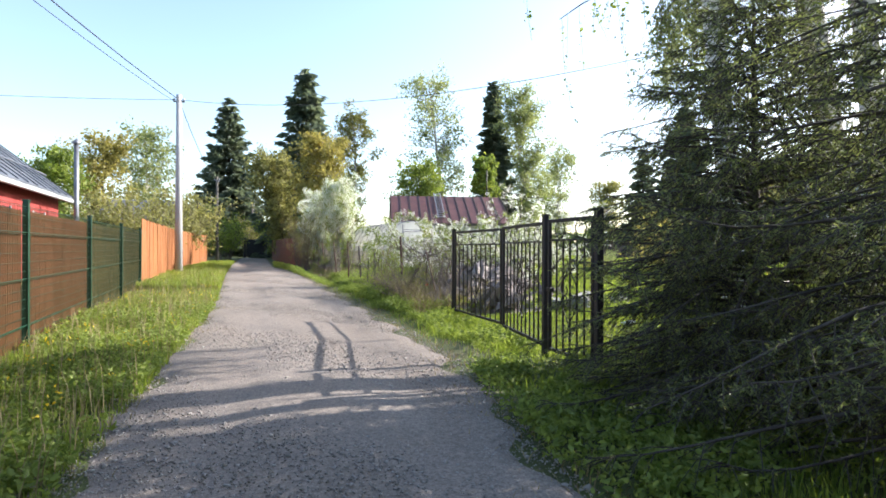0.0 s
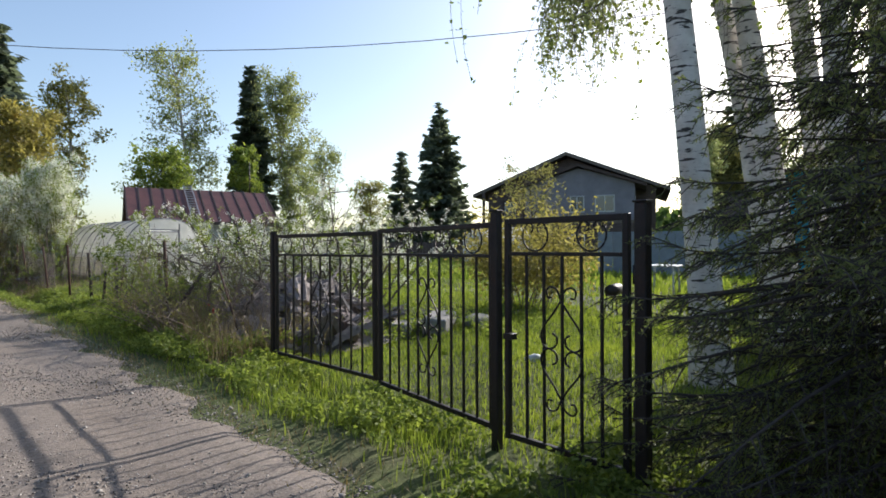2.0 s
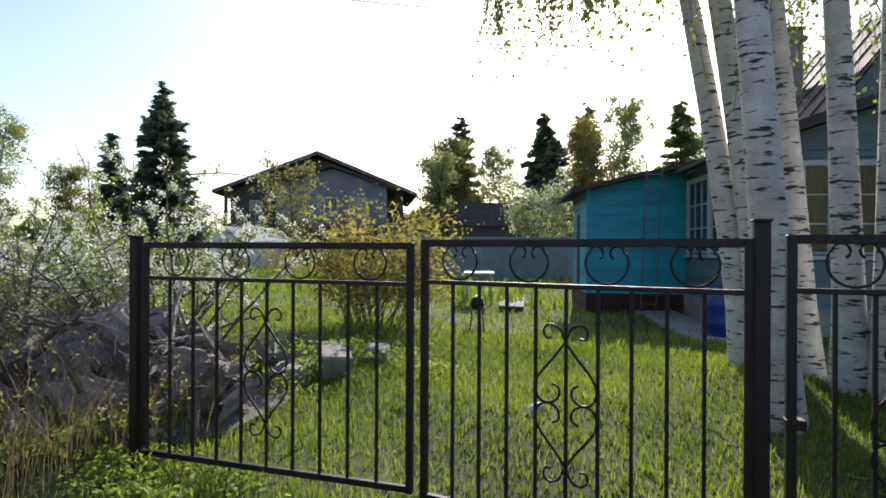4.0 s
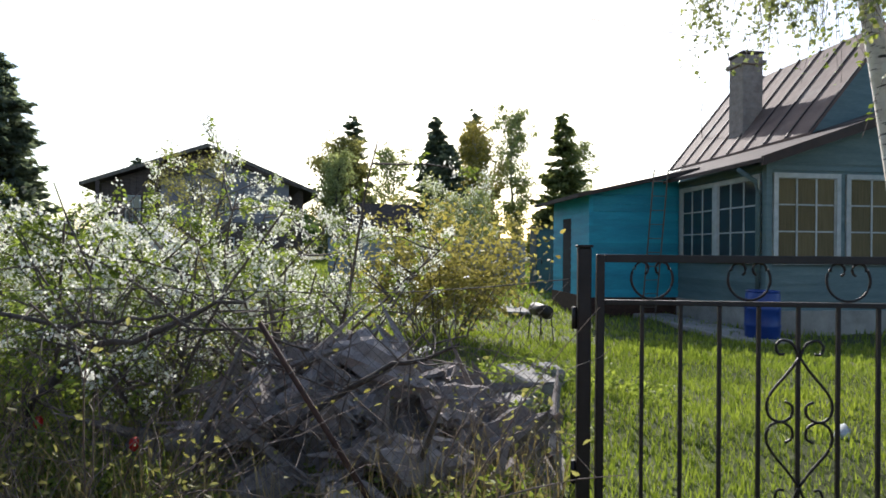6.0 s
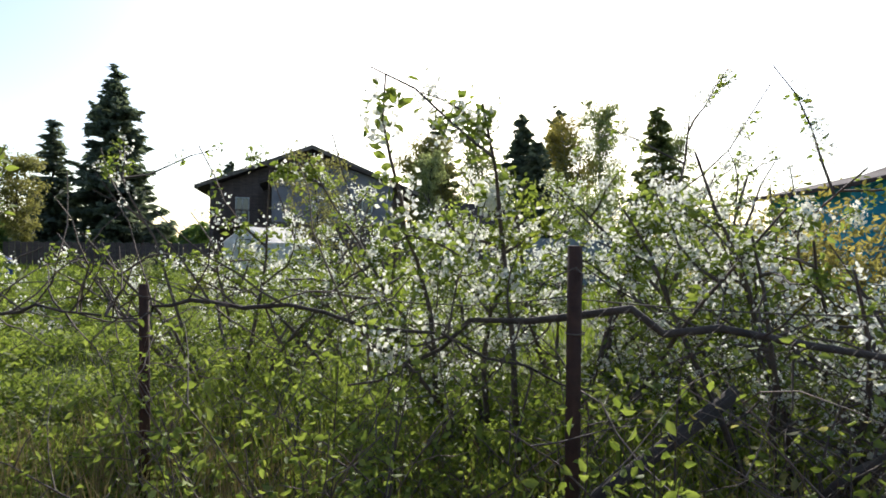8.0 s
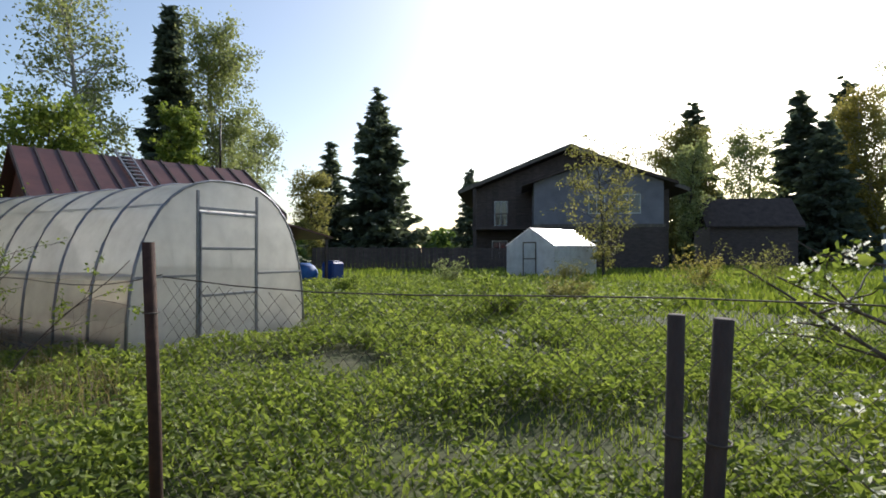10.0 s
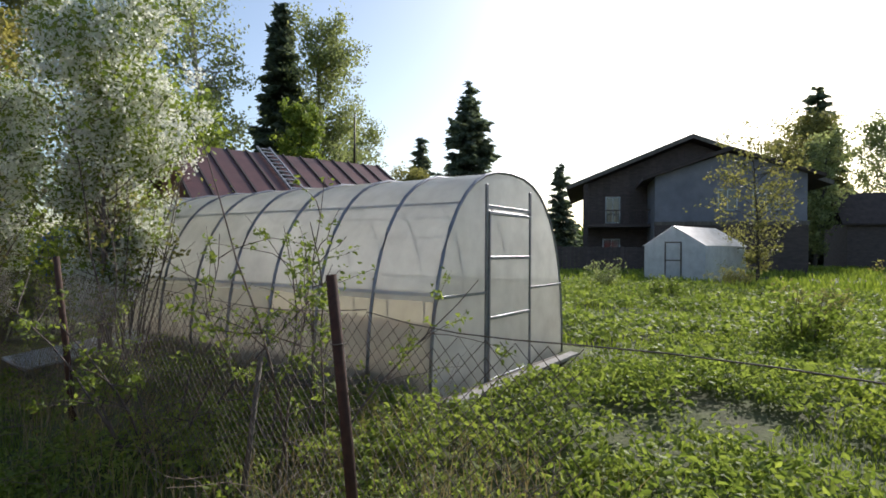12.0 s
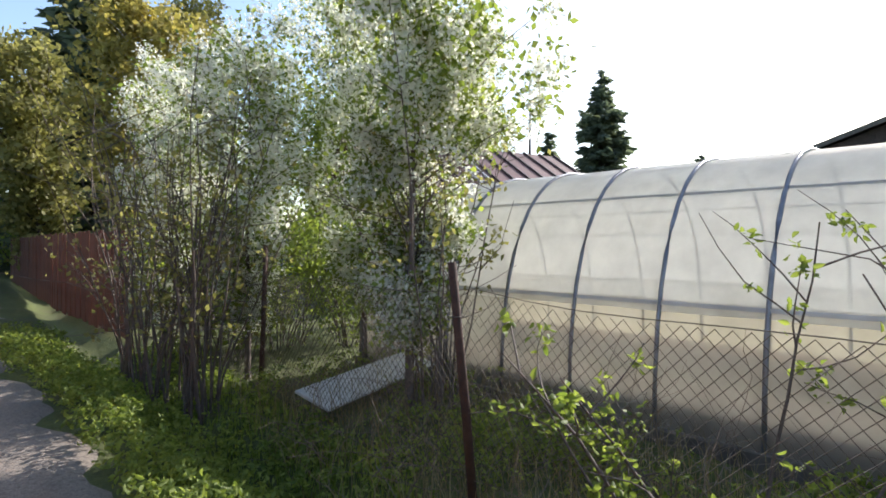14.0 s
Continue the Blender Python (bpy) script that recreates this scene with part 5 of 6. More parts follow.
def drooping_bough(x, y, z, ends):
    """Long boughs of the clump that hang over the garden."""
    g = thing("birch_bough", pose(x, y, z), "drooping birch bough with fine hanging leafy twigs", "branch", "birch boughs")
    br, lv, tips = Soup(), Soup(), []
    for e in ends:
        b = smooth([(0, 0, 0), (e[0] * 0.4, e[1] * 0.4, 0.5 + e[2] * 0.3), (e[0] * 0.8, e[1] * 0.8, 0.35 + e[2] * 0.8), e], 6)
        br.tube(b, np.linspace(0.03, 0.006, len(b)), 5)
        for q in along(b, rng.uniform(0.3, 1, 40)):
            w = wander(q, (rng.normal() * 0.25, rng.normal() * 0.25, -1), rng.uniform(0.5, 1.6), 6, 0.1, -0.1)
            br.tube(w, 0.0022, 3)
            tips.append(along(w, rng.uniform(0.1, 1, 22)))
    tips = np.vstack(tips)
    lv.leaves(tips + rng.normal(size=tips.shape) * 0.03, 0.034)
    part("branchwork", br.mesh("branchwork", M["twig"], True), None, g)
    part("foliage", lv.mesh("foliage", M["leaf_pale"]), None, g)


drooping_bough(6.0, 5.4, 4.2, [(-0.3, 1.2, 0.2), (0.1, 1.6, 0.0), (-0.5, 0.7, 0.4), (0.3, 1.0, 0.3), (-0.9, 0.4, 0.1)])
drooping_bough(5.9, 4.9, 5.4, [(-1.0, 0.8, 0.2), (-1.3, -0.3, 0.1), (0.6, -0.8, 0.3), (1.0, 0.9, 0.2)])

# ---- the big spruces by the wicket ----
def near_spruce(x, y, h, rad, label, tiers, per, low=0.02, taper=0.7):
    """Whorls of sagging limbs with upturned tips, side twigs hanging from them, each set with needles."""
    g = thing("spruce", pose(x, y, float(height(x, y)) - 0.05), label, "tree", "spruces at the gate")
    s, c = Soup(), Soup()
    s.tube([(0, 0, 0), (0.02, 0, h * 0.5), (0, 0, h)], [h * 0.016, h * 0.010, 0.008], 8)
    starts, ways, lengths = [], [], []
    t = np.linspace(0, 1, 8)[:, None]
    for i in range(tiers):
        f = low + (0.985 - low) * (i + 0.5) / tiers
        R = rad * (1 - f) ** taper + 0.08
        m = max(5, int(per * (1 - 0.5 * f)))
        a0 = rng.uniform(0, 6.28)
        for j in range(m):
            a = a0 + 2 * np.pi * j / m + rng.normal() * 0.2
            L = R * rng.uniform(0.62, 1.12)
            out, side = np.array([math.cos(a), math.sin(a), 0]), np.array([-math.sin(a), math.cos(a), 0])
            up, sag, tip = rng.uniform(0.1, 0.35) + 0.5 * f * f, rng.uniform(0.45, 0.8), rng.uniform(0.15, 0.4)
            line = np.array([0, 0, h * f + rng.normal() * 0.05]) + out * L * t + side * (rng.normal() * 0.08 * L * t * t)
            line[:, 2:] += L * (up * t - sag * t ** 2 + tip * t ** 4)
            line[:, 2] = np.maximum(line[:, 2], 0.08)
            s.tube(line, np.linspace(max(0.006, L * 0.010), 0.0025, 8), 4)
            k = int(8 + 11 * L)
            u = np.sort(rng.uniform(0.14, 1.0, k) ** 0.85)
            q = along(line, u)
            sg = np.where(np.arange(k) % 2, 1.0, -1.0)
            w = out[None] * rng.uniform(0.35, 0.95, (k, 1)) + side[None] * (sg * rng.uniform(0.3, 0.9, k))[:, None] + rng.normal(size=(k, 3)) * 0.12
            w[:, 2] -= rng.uniform(0.2, 1.5, k) * (1.2 - u)
            ll = (0.10 + 0.34 * L * (1.05 - u)) * rng.uniform(0.5, 1.15, k)
            starts += [q, along(line, rng.uniform(0.7, 0.98, 3))]
            ways += [w / np.linalg.norm(w, axis=1, keepdims=True), np.repeat((line[-1] - line[-3])[None] / np.linalg.norm(line[-1] - line[-3]), 3, 0)]
            lengths += [np.minimum(ll, 0.42), np.full(3, 0.12)]
    P, W, l = np.vstack(starts), np.vstack(ways), np.concatenate(lengths)
    n = len(l)
    # twig axes bend down a little on their way
    bend = np.zeros((n, 3))
    bend[:, 2] = -0.22 * l
    for i in range(n):
        s.tube(np.stack([P[i], P[i] + W[i] * l[i] * 0.5 + bend[i] * 0.25, P[i] + W[i] * l[i] + bend[i]]), [0.004, 0.003, 0.0015], 3)
    count = np.maximum(8, (l / 0.0085).astype(int))
    idx = np.repeat(np.arange(n), count)
    f = rng.uniform(0.0, 1.0, len(idx))[:, None]
    q = P[idx] + W[idx] * (l[idx][:, None] * f) + bend[idx] * f * f
    around = np.cross(W[idx], rng.normal(size=(len(idx), 3)))
    around /= np.linalg.norm(around, axis=1, keepdims=True) + 1e-9
    d = W[idx] * 0.65 + around
    d /= np.linalg.norm(d, axis=1, keepdims=True)
    e = np.cross(d, rng.normal(size=d.shape))
    e /= np.linalg.norm(e, axis=1, keepdims=True) + 1e-9
    nl = rng.uniform(0.018, 0.034, (len(idx), 1))
    c.add(np.stack([q, q + d * nl * 0.5 + e * 0.0032, q + d * nl, q + d * nl * 0.5 - e * 0.0032], 1).reshape(-1, 3), np.arange(4 * len(idx)).reshape(-1, 4))
    part("trunk", s.mesh("trunk", M["bark"], True), None, g)
    part("foliage", c.mesh("foliage", M["needle_near"]), None, g)


near_spruce(3.9, 1.35, 4.5, 1.8, "large dense spruce overhanging the lane", 34, 13)
near_spruce(3.8, 2.75, 3.1, 1.6, "young spruce beside the wicket gate", 34, 17, 0.02, 0.6)

# ---- brushwood hedge and garden bushes ----
shrub("hedge", 3.0, 9.2, 1.5, 1.1, "tangled leafless brushwood hedge beside the gate", "leaf_olive", 11, 320, 0.02, "dry_twig", spread=0.9, group="lane hedge", arch=-0.10, sr=0.006)
shrub("hedge", 2.9, 10.6, 1.5, 1.1, "tangled leafless brushwood hedge along the fence", "leaf_olive", 44, 900, 0.02, "dry_twig", spread=0.9, group="lane hedge", arch=-0.10, sr=0.006)
shrub("hedge", 3.1, 12.0, 1.4, 1.0, "budding brushwood hedge along the fence", "leaf", 30, 1900, 0.022, "twig", spread=0.9, group="lane hedge", arch=-0.08, sr=0.006)
shrub("hedge", 2.9, 13.4, 1.3, 1.0, "budding brushwood hedge along the fence", "leaf", 32, 2000, 0.022, "twig", spread=0.9, group="lane hedge", arch=-0.08, sr=0.006)
for x, y, h, r, nl, nf in ((5.4, 10.9, 2.0, 1.3, 4200, 9000), (5.9, 12.3, 2.05, 1.4, 4600, 10000), (4.6, 12.8, 1.8, 1.3, 7000, 8500), (5.9, 14.1, 2.0, 1.3, 4600, 6500), (4.2, 11.2, 1.7, 0.8, 2200, 3200), (4.6, 10.3, 1.25, 0.45, 700, 1500), (5.0, 15.2, 1.75, 0.9, 2600, 2200)):
    shrub("plum_bush", x, y, h * 1.17, r, "white-flowering plum bush with crooked grey stems", "leaf", 15, int(nl * 1.0), 0.027, "twig", int(nf * 1.35), 0.021, 0.85, "flowering bushes", sd=0.03, arch=-0.028, sr=0.022, leaf_low=0.42, tuft=7)
shrub("bird_cherry", 2.78, 15.97, 2.35, 0.28, "young bird cherry with hanging white flowers at the fence", "leaf", 7, 3600, 0.034, flowers=9500, fsize=0.016, spread=0.34, category="tree", sd=0.03, arch=0.0, sr=0.014, leaf_low=0.28, tuft=5)
for x, y, h, r, nl, nf in ((2.1, 27.3, 4.3, 1.4, 10000, 48000), (1.3, 29.6, 3.9, 1.0, 4500, 26000), (2.7, 29.4, 4.2, 1.3, 5000, 28000), (0.7, 31.8, 3.6, 1.0, 3500, 24000), (1.7, 33.5, 4.5, 1.4, 4000, 30000)):
    tree("bird_cherry", x, y, h, r, "leaf", "white-flowering bird cherry thicket by the lane fence", "tree", n=nl, size=0.046, r=0.04, tiers=40, start=0.16, up=0.9, bark="twig", flowers=nf, fsize=0.032, group="bird cherries", sd=0.12)
for x, y in ((0.72, 28.9), (0.5, 29.3), (0.3, 30.4), (2.3, 27.2)):
    shrub("thicket", x, y, 3.3, 0.6, "upright grey-stemmed thicket with few leaves", "leaf_olive", 18, 800, 0.04, spread=0.14, group="lane thicket", arch=0.02, sr=0.013, leaf_low=0.4)
for x, y, h in ((3.3, 31.0, 2.3), (2.3, 31.6, 2.5), (4.2, 32.2, 2.6), (1.5, 31.0, 2.0)):
    shrub("undergrowth", x, y, h, 0.9, "leafy undergrowth behind the bird cherries", "leaf", 18, 2200, 0.05, spread=0.5, group="lane undergrowth", sd=0.12, leaf_low=0.1)
shrub("forsythia", 8.9, 10.0, 2.15, 1.15, "yellow-green leafing garden bush", "leaf_gold", 40, 6500, 0.05, spread=0.75, sd=0.17)
tree("garden_tree", 29.2, 27.8, 6.4, 2.6, "leaf_olive", "sparse spreading garden tree in young leaf", n=3600, size=0.09, tiers=46, start=0.1, sub=5, sd=0.12)
tree("plum_tree", 34.8, 13.5, 4.4, 2.9, "leaf_pale", "pale flowering tree behind the house", n=5000, size=0.13, flowers=5000, fsize=0.09)
shrub("currant_bush", 2.3, 23.2, 2.1, 0.8, "sparse young bush with fresh leaves at the fence", "leaf", 9, 1300, 0.026, spread=0.55, sd=0.015, sr=0.011, leaf_low=0.5, tuft=6)
shrub("currant_bush", 1.75, 24.2, 1.7, 0.6, "sparse young bush with fresh leaves at the fence", "leaf", 7, 800, 0.026, spread=0.6, sd=0.015, sr=0.012, leaf_low=0.5, tuft=6)

for x, y, h, r, m in ((9.3, 21.7, 1.0, 0.35, "leaf"), (18.5, 30.0, 1.1, 0.8, "leaf_pale"), (13.5, 22.5, 0.8, 0.6, "leaf_olive"), (20.0, 21.0, 1.5, 1.0, "leaf_gold"), (23.5, 27.0, 1.0, 0.8, "leaf_olive"), (16.0, 26.5, 0.7, 0.7, "leaf"), (24.5, 20.0, 1.8, 1.2, "leaf_olive"), (12.0, 28.5, 0.7, 0.6, "leaf")):
    shrub("garden_shrub", x, y, h, r, "small leafing garden shrub among the beds", m, 18, 900, 0.05, spread=0.5, group="garden shrubs", sd=0.07, sr=0.008)

# ---- wire fence along the gardens ----
def wire_post(x, y, z, r, material, label, lean=(0, 0), square=False):
    g = thing("fence_post", pose(x, y, float(height(x, y)) - 0.1, lean[0], lean[1], 15), label, "post", "garden fence posts")
    if square:
        part("shaft", boxed(-r, r, -r, r, 0, z + 0.1, bevel=r * 0.3), material, g)
    else:
        part("shaft", tube_bm([(0, 0, 0), (0.006, 0, z * 0.5), (0, 0.004, z + 0.1)], [r * 1.05, r, r * 0.95], 9), material, g)
    part("wire_tie", tube_bm([(r * 1.25 * math.cos(a), r * 1.25 * math.sin(a), z * 0.86) for a in np.linspace(0, 6.28, 10)], 0.003, 4), M["wire"], g)


POSTS = [(2.85, 12.29, 1.43), (3.2, 14.5, 1.22), (2.09, 18.93, 1.40), (1.83, 21.82, 1.40), (1.48, 25.52, 1.43), (1.25, 28.9, 1.52), (0.9, 32.4, 1.5)]
for i, (x, y, z) in enumerate(POSTS):
    wire_post(x, y, z - float(height(x, y)), 0.027, M["rust"], "rusty iron pipe fence post", (0, random.uniform(-2, 2)) if i not in (3, 4) else (-3.5, -4))
wire_post(2.53, 15.1, 1.0, 0.03, M["bark"], "short grey wooden fence stake")
wire_post(2.42, 16.15, 0.85, 0.032, M["bark"], "short grey wooden fence stake", (2, 3))
wire_post(2.33, 16.83, 1.2, 0.022, M["bark"], "weathered wooden fence stake, one of a pair", (3, -5))
wire_post(2.31, 16.885, 1.2, 0.02, M["bark"], "weathered wooden fence stake, one of a pair", (1.5, -4))
wire_post(2.55, 15.3, 1.0, 0.016, M["rust"], "leaning rusty iron rod at the fence", (15, 2))
wire_post(2.88, 12.9, 1.5, 0.03, M["bark"], "rough slanting wooden brace at the fence", (52, 0))
wire_post(2.99, 9.0, 1.3, 0.014, M["rust"], "thin slanting iron rod beside the gate", (-32, 4))
wire_post(1.75, 22.9, 0.9, 0.016, M["wood"], "thin weathered stake in the weeds", (4, 6))


def chain_link():
    pts = [(3.0, 8.3)] + [(x, y) for x, y, _ in POSTS]
    for (xa, ya), (xb, yb) in zip(pts, pts[1:]):
        g = thing("chain_link_fence", pose(0, 0, 0), "sagging rusty chain-link netting between posts", "fence", "garden fence")
        n = int(math.hypot(xb - xa, yb - ya) / 0.065)
        s = Soup()
        za, zb = float(height(xa, ya)), float(height(xb, yb))
        H = 1.22

        def at(u, v):
            f = u / n
            sag = 0.05 * math.sin(math.pi * f) + 0.02 * math.sin(9 * f)
            return (xa + (xb - xa) * f + 0.015 * math.sin(7 * f + v), ya + (yb - ya) * f, (za + (zb - za) * f) + 0.05 + v * H * (1 - sag))
        rows = 18
        lo = int(0.64 * n) if 18 < ya < 20 else 0
        for u in range(-rows, n):
            for sg in (1, -1):
                line = [at(u + k if sg > 0 else u + rows - k, k / rows) for k in range(rows + 1) if lo <= (u + k if sg > 0 else u + rows - k) <= n]
                if len(line) > 2:
                    s.tube(line[::2] if len(line) > 6 else line, 0.0012 if ya < 16 else 0.0019, 3)
        if lo:
            tagged(g, "slack top wire with a torn end of chain-link netting", "fence", "garden fence")
        part("netting", s.mesh("netting", M["wire"]), None, g)
        part("top_wire", tube_bm([at(u, 1.01) for u in np.linspace(0, n, 12)], 0.0026, 4), M["wire"], g)


chain_link()

# dead branches lying along the fence and the thick bowed limb
def dead_limb(pts, r, label):
    g = thing("dead_branch", pose(0, 0, 0), label, "branch", "dead branches")
    line = smooth(pts, 5)
    line = line + rng.normal(size=line.shape) * 0.02
    part("limb", tube_bm(line, np.interp(np.linspace(0, 1, len(line)), [0, 0.3, 1], [r * 0.3, r, r * 0.35]), 7), M["bark"], g)
    s = Soup()
    for k in range(26):
        p = along(line, np.array([rng.uniform(0.05, 1)]))[0]
        w = wander(p, rng.normal(size=3) + np.array([0, 0, 0.3]), rng.uniform(0.25, 0.8), 5, 0.22)
        s.tube(w, np.linspace(0.006, 0.002, 6), 3)
    tagged(part("twig_spray", s.mesh("twig_spray", M["twig"], True), None, g), kind="stuff")


dead_limb([(3.15, 13.3, 0.75), (3.1, 12.6, 1.12), (3.0, 11.8, 1.12), (3.1, 11.0, 1.0), (3.0, 10.3, 1.08), (3.1, 9.6, 0.95)], 0.017, "long bowed dead branch caught on the fence")
dead_limb([(3.2, 14.6, 1.05), (3.0, 13.9, 1.15), (3.05, 13.0, 1.05), (3.1, 12.2, 0.85)], 0.012, "grey dead branch lying along the fence")
dead_limb([(3.3, 11.6, 0.2), (3.2, 11.2, 0.7), (3.1, 10.6, 0.95), (3.0, 9.9, 1.2)], 0.025, "leaning dead branch in the hedge")
dead_limb([(2.95, 15.6, 0.95), (2.9, 15.0, 1.1), (2.95, 14.3, 1.05)], 0.011, "thin dead branch on the netting")
dead_limb([(3.25, 9.9, 0.3), (3.2, 9.3, 0.8), (3.05, 8.8, 1.0)], 0.02, "broken dead branch beside the gate")


def brush(name, x0, x1, y0, y1, z1, n, material, label, lmin=0.3, lmax=1.0, r=0.003):
    s = Soup()
    for k in range(n):
        x, y = rng.uniform(x0, x1), rng.uniform(y0, y1)
        p = (x, y, float(height(x, y)) + rng.uniform(0, z1) ** 1.2)
        d = rng.normal(size=3)
        d[2] = abs(d[2]) * 0.5
        s.tube(wander(p, d, rng.uniform(lmin, lmax), 5, 0.2), np.linspace(r, r * 0.4, 6), 3)
    tagged(new(name, s.mesh(name, M[material])), label, "brushwood", kind="stuff")


brush("brushwood", 2.6, 3.6, 8.6, 11.2, 0.7, 110, "dry_twig", "tangle of dry pinkish-grey twigs beside the gate")
brush("brushwood", 2.7, 3.9, 11.0, 15.0, 0.7, 120, "dry_twig", "tangle of grey twigs along the fence")
brush("brushwood", 1.0, 3.3, 21.5, 28.5, 0.4, 420, "dry_twig", "low grey dead stalks in the ditch")


# ---- heap of broken concrete ----
def chunk_mesh(seed, flat):
    r = np.random.default_rng(seed)
    bm = bmesh.new()
    for p in r.uniform(-1, 1, (13, 3)):
        q = p / max(1.0, np.abs(p).max()) * (0.8 + 0.2 * r.random())
        bm.verts.new((q[0], q[1] * 0.75, q[2] * flat))
    h = bmesh.ops.convex_hull(bm, input=bm.verts)
    bmesh.ops.delete(bm, geom=[v for v in bm.verts if not v.link_faces], context="VERTS")
    bmesh.ops.bevel(bm, geom=list(bm.edges), offset=0.17, segments=2, affect="EDGES")
    return mesh_of(bm, "concrete_chunk", M["rubble"])


CH = [chunk_mesh(k, f) for k, f in enumerate((0.55, 0.7, 0.5, 0.8, 0.6, 0.42))]
for k in range(120):
    u, v = rng.normal() * 0.5, rng.normal() * 0.5
    x, y = 4.1 + u * 1.05, 9.7 + v * 1.1
    if k < 22:
        x, y = rng.uniform(3.3, 4.2), rng.uniform(8.5, 10.2)
    hz = 0.72 * math.exp(-((x - 4.15) ** 2 + (y - 9.7) ** 2) / 1.3)
    sz = rng.uniform(0.10, 0.28) if k % 6 else rng.uniform(0.3, 0.42)
    o = new("concrete_chunk", CH[k % 6])
    o.matrix_world = pose(x, y, float(height(x, y)) + hz * rng.uniform(0.55, 1.0) + sz * 0.12, rng.uniform(-28, 28), rng.uniform(-28, 28), rng.uniform(0, 360)) @ Matrix.Diagonal((sz * 1.25, sz, sz, 1))
    tagged(o, "broken pinkish-grey concrete lump in the rubble heap", "rubble", "rubble heap")
blk = part("concrete_block", boxed(-0.3, 0.3, -0.17, 0.17, 0, 0.24, bevel=0.02), M["concrete"])
blk.matrix_world = pose(5.6, 8.55, 0.1, 4, -6, 35)
tagged(blk, "pale grey concrete block in the grass", "block")
for x, y, w, l, z, a in ((6.15, 8.35, 0.17, 0.13, 0.2, 20), (5.35, 8.95, 0.32, 0.2, 0.14, -25), (5.0, 8.7, 0.18, 0.15, 0.2, 60)):
    pb = part("concrete_block", boxed(-w, w, -l, l, 0, z, bevel=0.025), M["concrete"])
    pb.matrix_world = pose(x, y, float(height(x, y)) - 0.01, 3, -4, a)
    tagged(pb, "chipped grey concrete lump in the weeds", "block", "loose concrete lumps")
heap = Soup()
n = 22
A, R_ = np.meshgrid(np.linspace(0, 2 * np.pi, 28, endpoint=False), np.linspace(0, 1.45, n))
X, Y = 4.15 + R_ * np.cos(A), 9.7 + R_ * np.sin(A)
Z = height(X, Y) - 0.03 + 0.52 * np.exp(-(R_ / 0.95) ** 2) + 0.03 * np.sin(7 * X) * np.sin(6 * Y)
idx = np.arange(n * 28).reshape(n, 28)
heap.add(np.stack([X, Y, Z], -1).reshape(-1, 3), np.stack([idx[:-1], np.roll(idx, -1, 1)[:-1], np.roll(idx, -1, 1)[1:], idx[1:]], -1).reshape(-1, 4))
tagged(new("earth_mound", heap.mesh("earth_mound", M["rubble"], True)), "crumbled earth mound under broken concrete", "mound")

# ---- things in the gardens ----
bt = thing("plastic_canister", pose(4.98, 6.21, 0.13, 70, 20, 50) @ Matrix.Diagonal((0.65, 0.65, 0.65, 1)), "white plastic canister lying in the grass", "canister")
part("body", tube_bm([(0, 0, -0.14), (0, 0, -0.13), (0, 0, 0.05), (0, 0, 0.1), (0, 0, 0.13)], [0.06, 0.075, 0.075, 0.05, 0.02], 12), M["white"], bt)
part("neck", tube_bm([(0, 0, 0.13), (0, 0, 0.16)], 0.022, 8), M["white"], bt)
mg = thing("brazier", pose(9.7, 8.4, -0.02, 0, 0, 20), "black metal brazier on thin legs", "brazier")
part("trough", tube_bm([(-0.32, 0, 0.5), (-0.30, 0, 0.5), (0.30, 0, 0.5), (0.32, 0, 0.5)], [0.02, 0.11, 0.11, 0.02], 10), M["iron"], mg)
for sx in (-0.25, 0.25):
    for sy in (-0.08, 0.08):
        part("leg", tube_bm([(sx, sy, 0.45), (sx * 1.1, sy * 1.5, 0)], 0.01, 5), M["iron"], mg)
tb = thing("garden_table", pose(14.3, 10.0, 0.08, 0, 0, 20), "white plastic garden table", "table")
part("tabletop", boxed(-0.55, 0.55, -0.4, 0.4, 0.68, 0.72, bevel=0.015), M["white"], tb)
for sx in (-0.45, 0.45):
    for sy in (-0.3, 0.3):
        part("leg", tube_bm([(sx, sy, 0.68), (sx * 1.08, sy * 1.08, 0)], 0.025, 6), M["white"], tb)
for i, (x, y, a, lx, ly) in enumerate(((7.75, 20.75, 20, 0.75, 0.25), (9.8, 22.65, 8, 0.8, 0.12), (15.5, 9.4, 20, 0.7, 0.35), (13.9, 9.0, 15, 0.5, 0.3))):
    s_ = part("garden_slab", boxed(-lx, lx, -ly, ly, 0, 0.05, bevel=0.012), M["concrete"])
    s_.matrix_world = pose(x, y, float(height(x, y)) + 0.03, 2, -2, a)
    tagged(s_, "pale concrete slab lying in the garden weeds", "slab", "garden slabs")
ws = part("white_board", boxed(-0.85, 0.85, -0.2, 0.2, 0, 0.03, bevel=0.006), M["white"])
ws.matrix_world = pose(2.08, 27.97, 0.22, 16, -3, 25)
tagged(ws, "white painted board lying under the trees", "board")
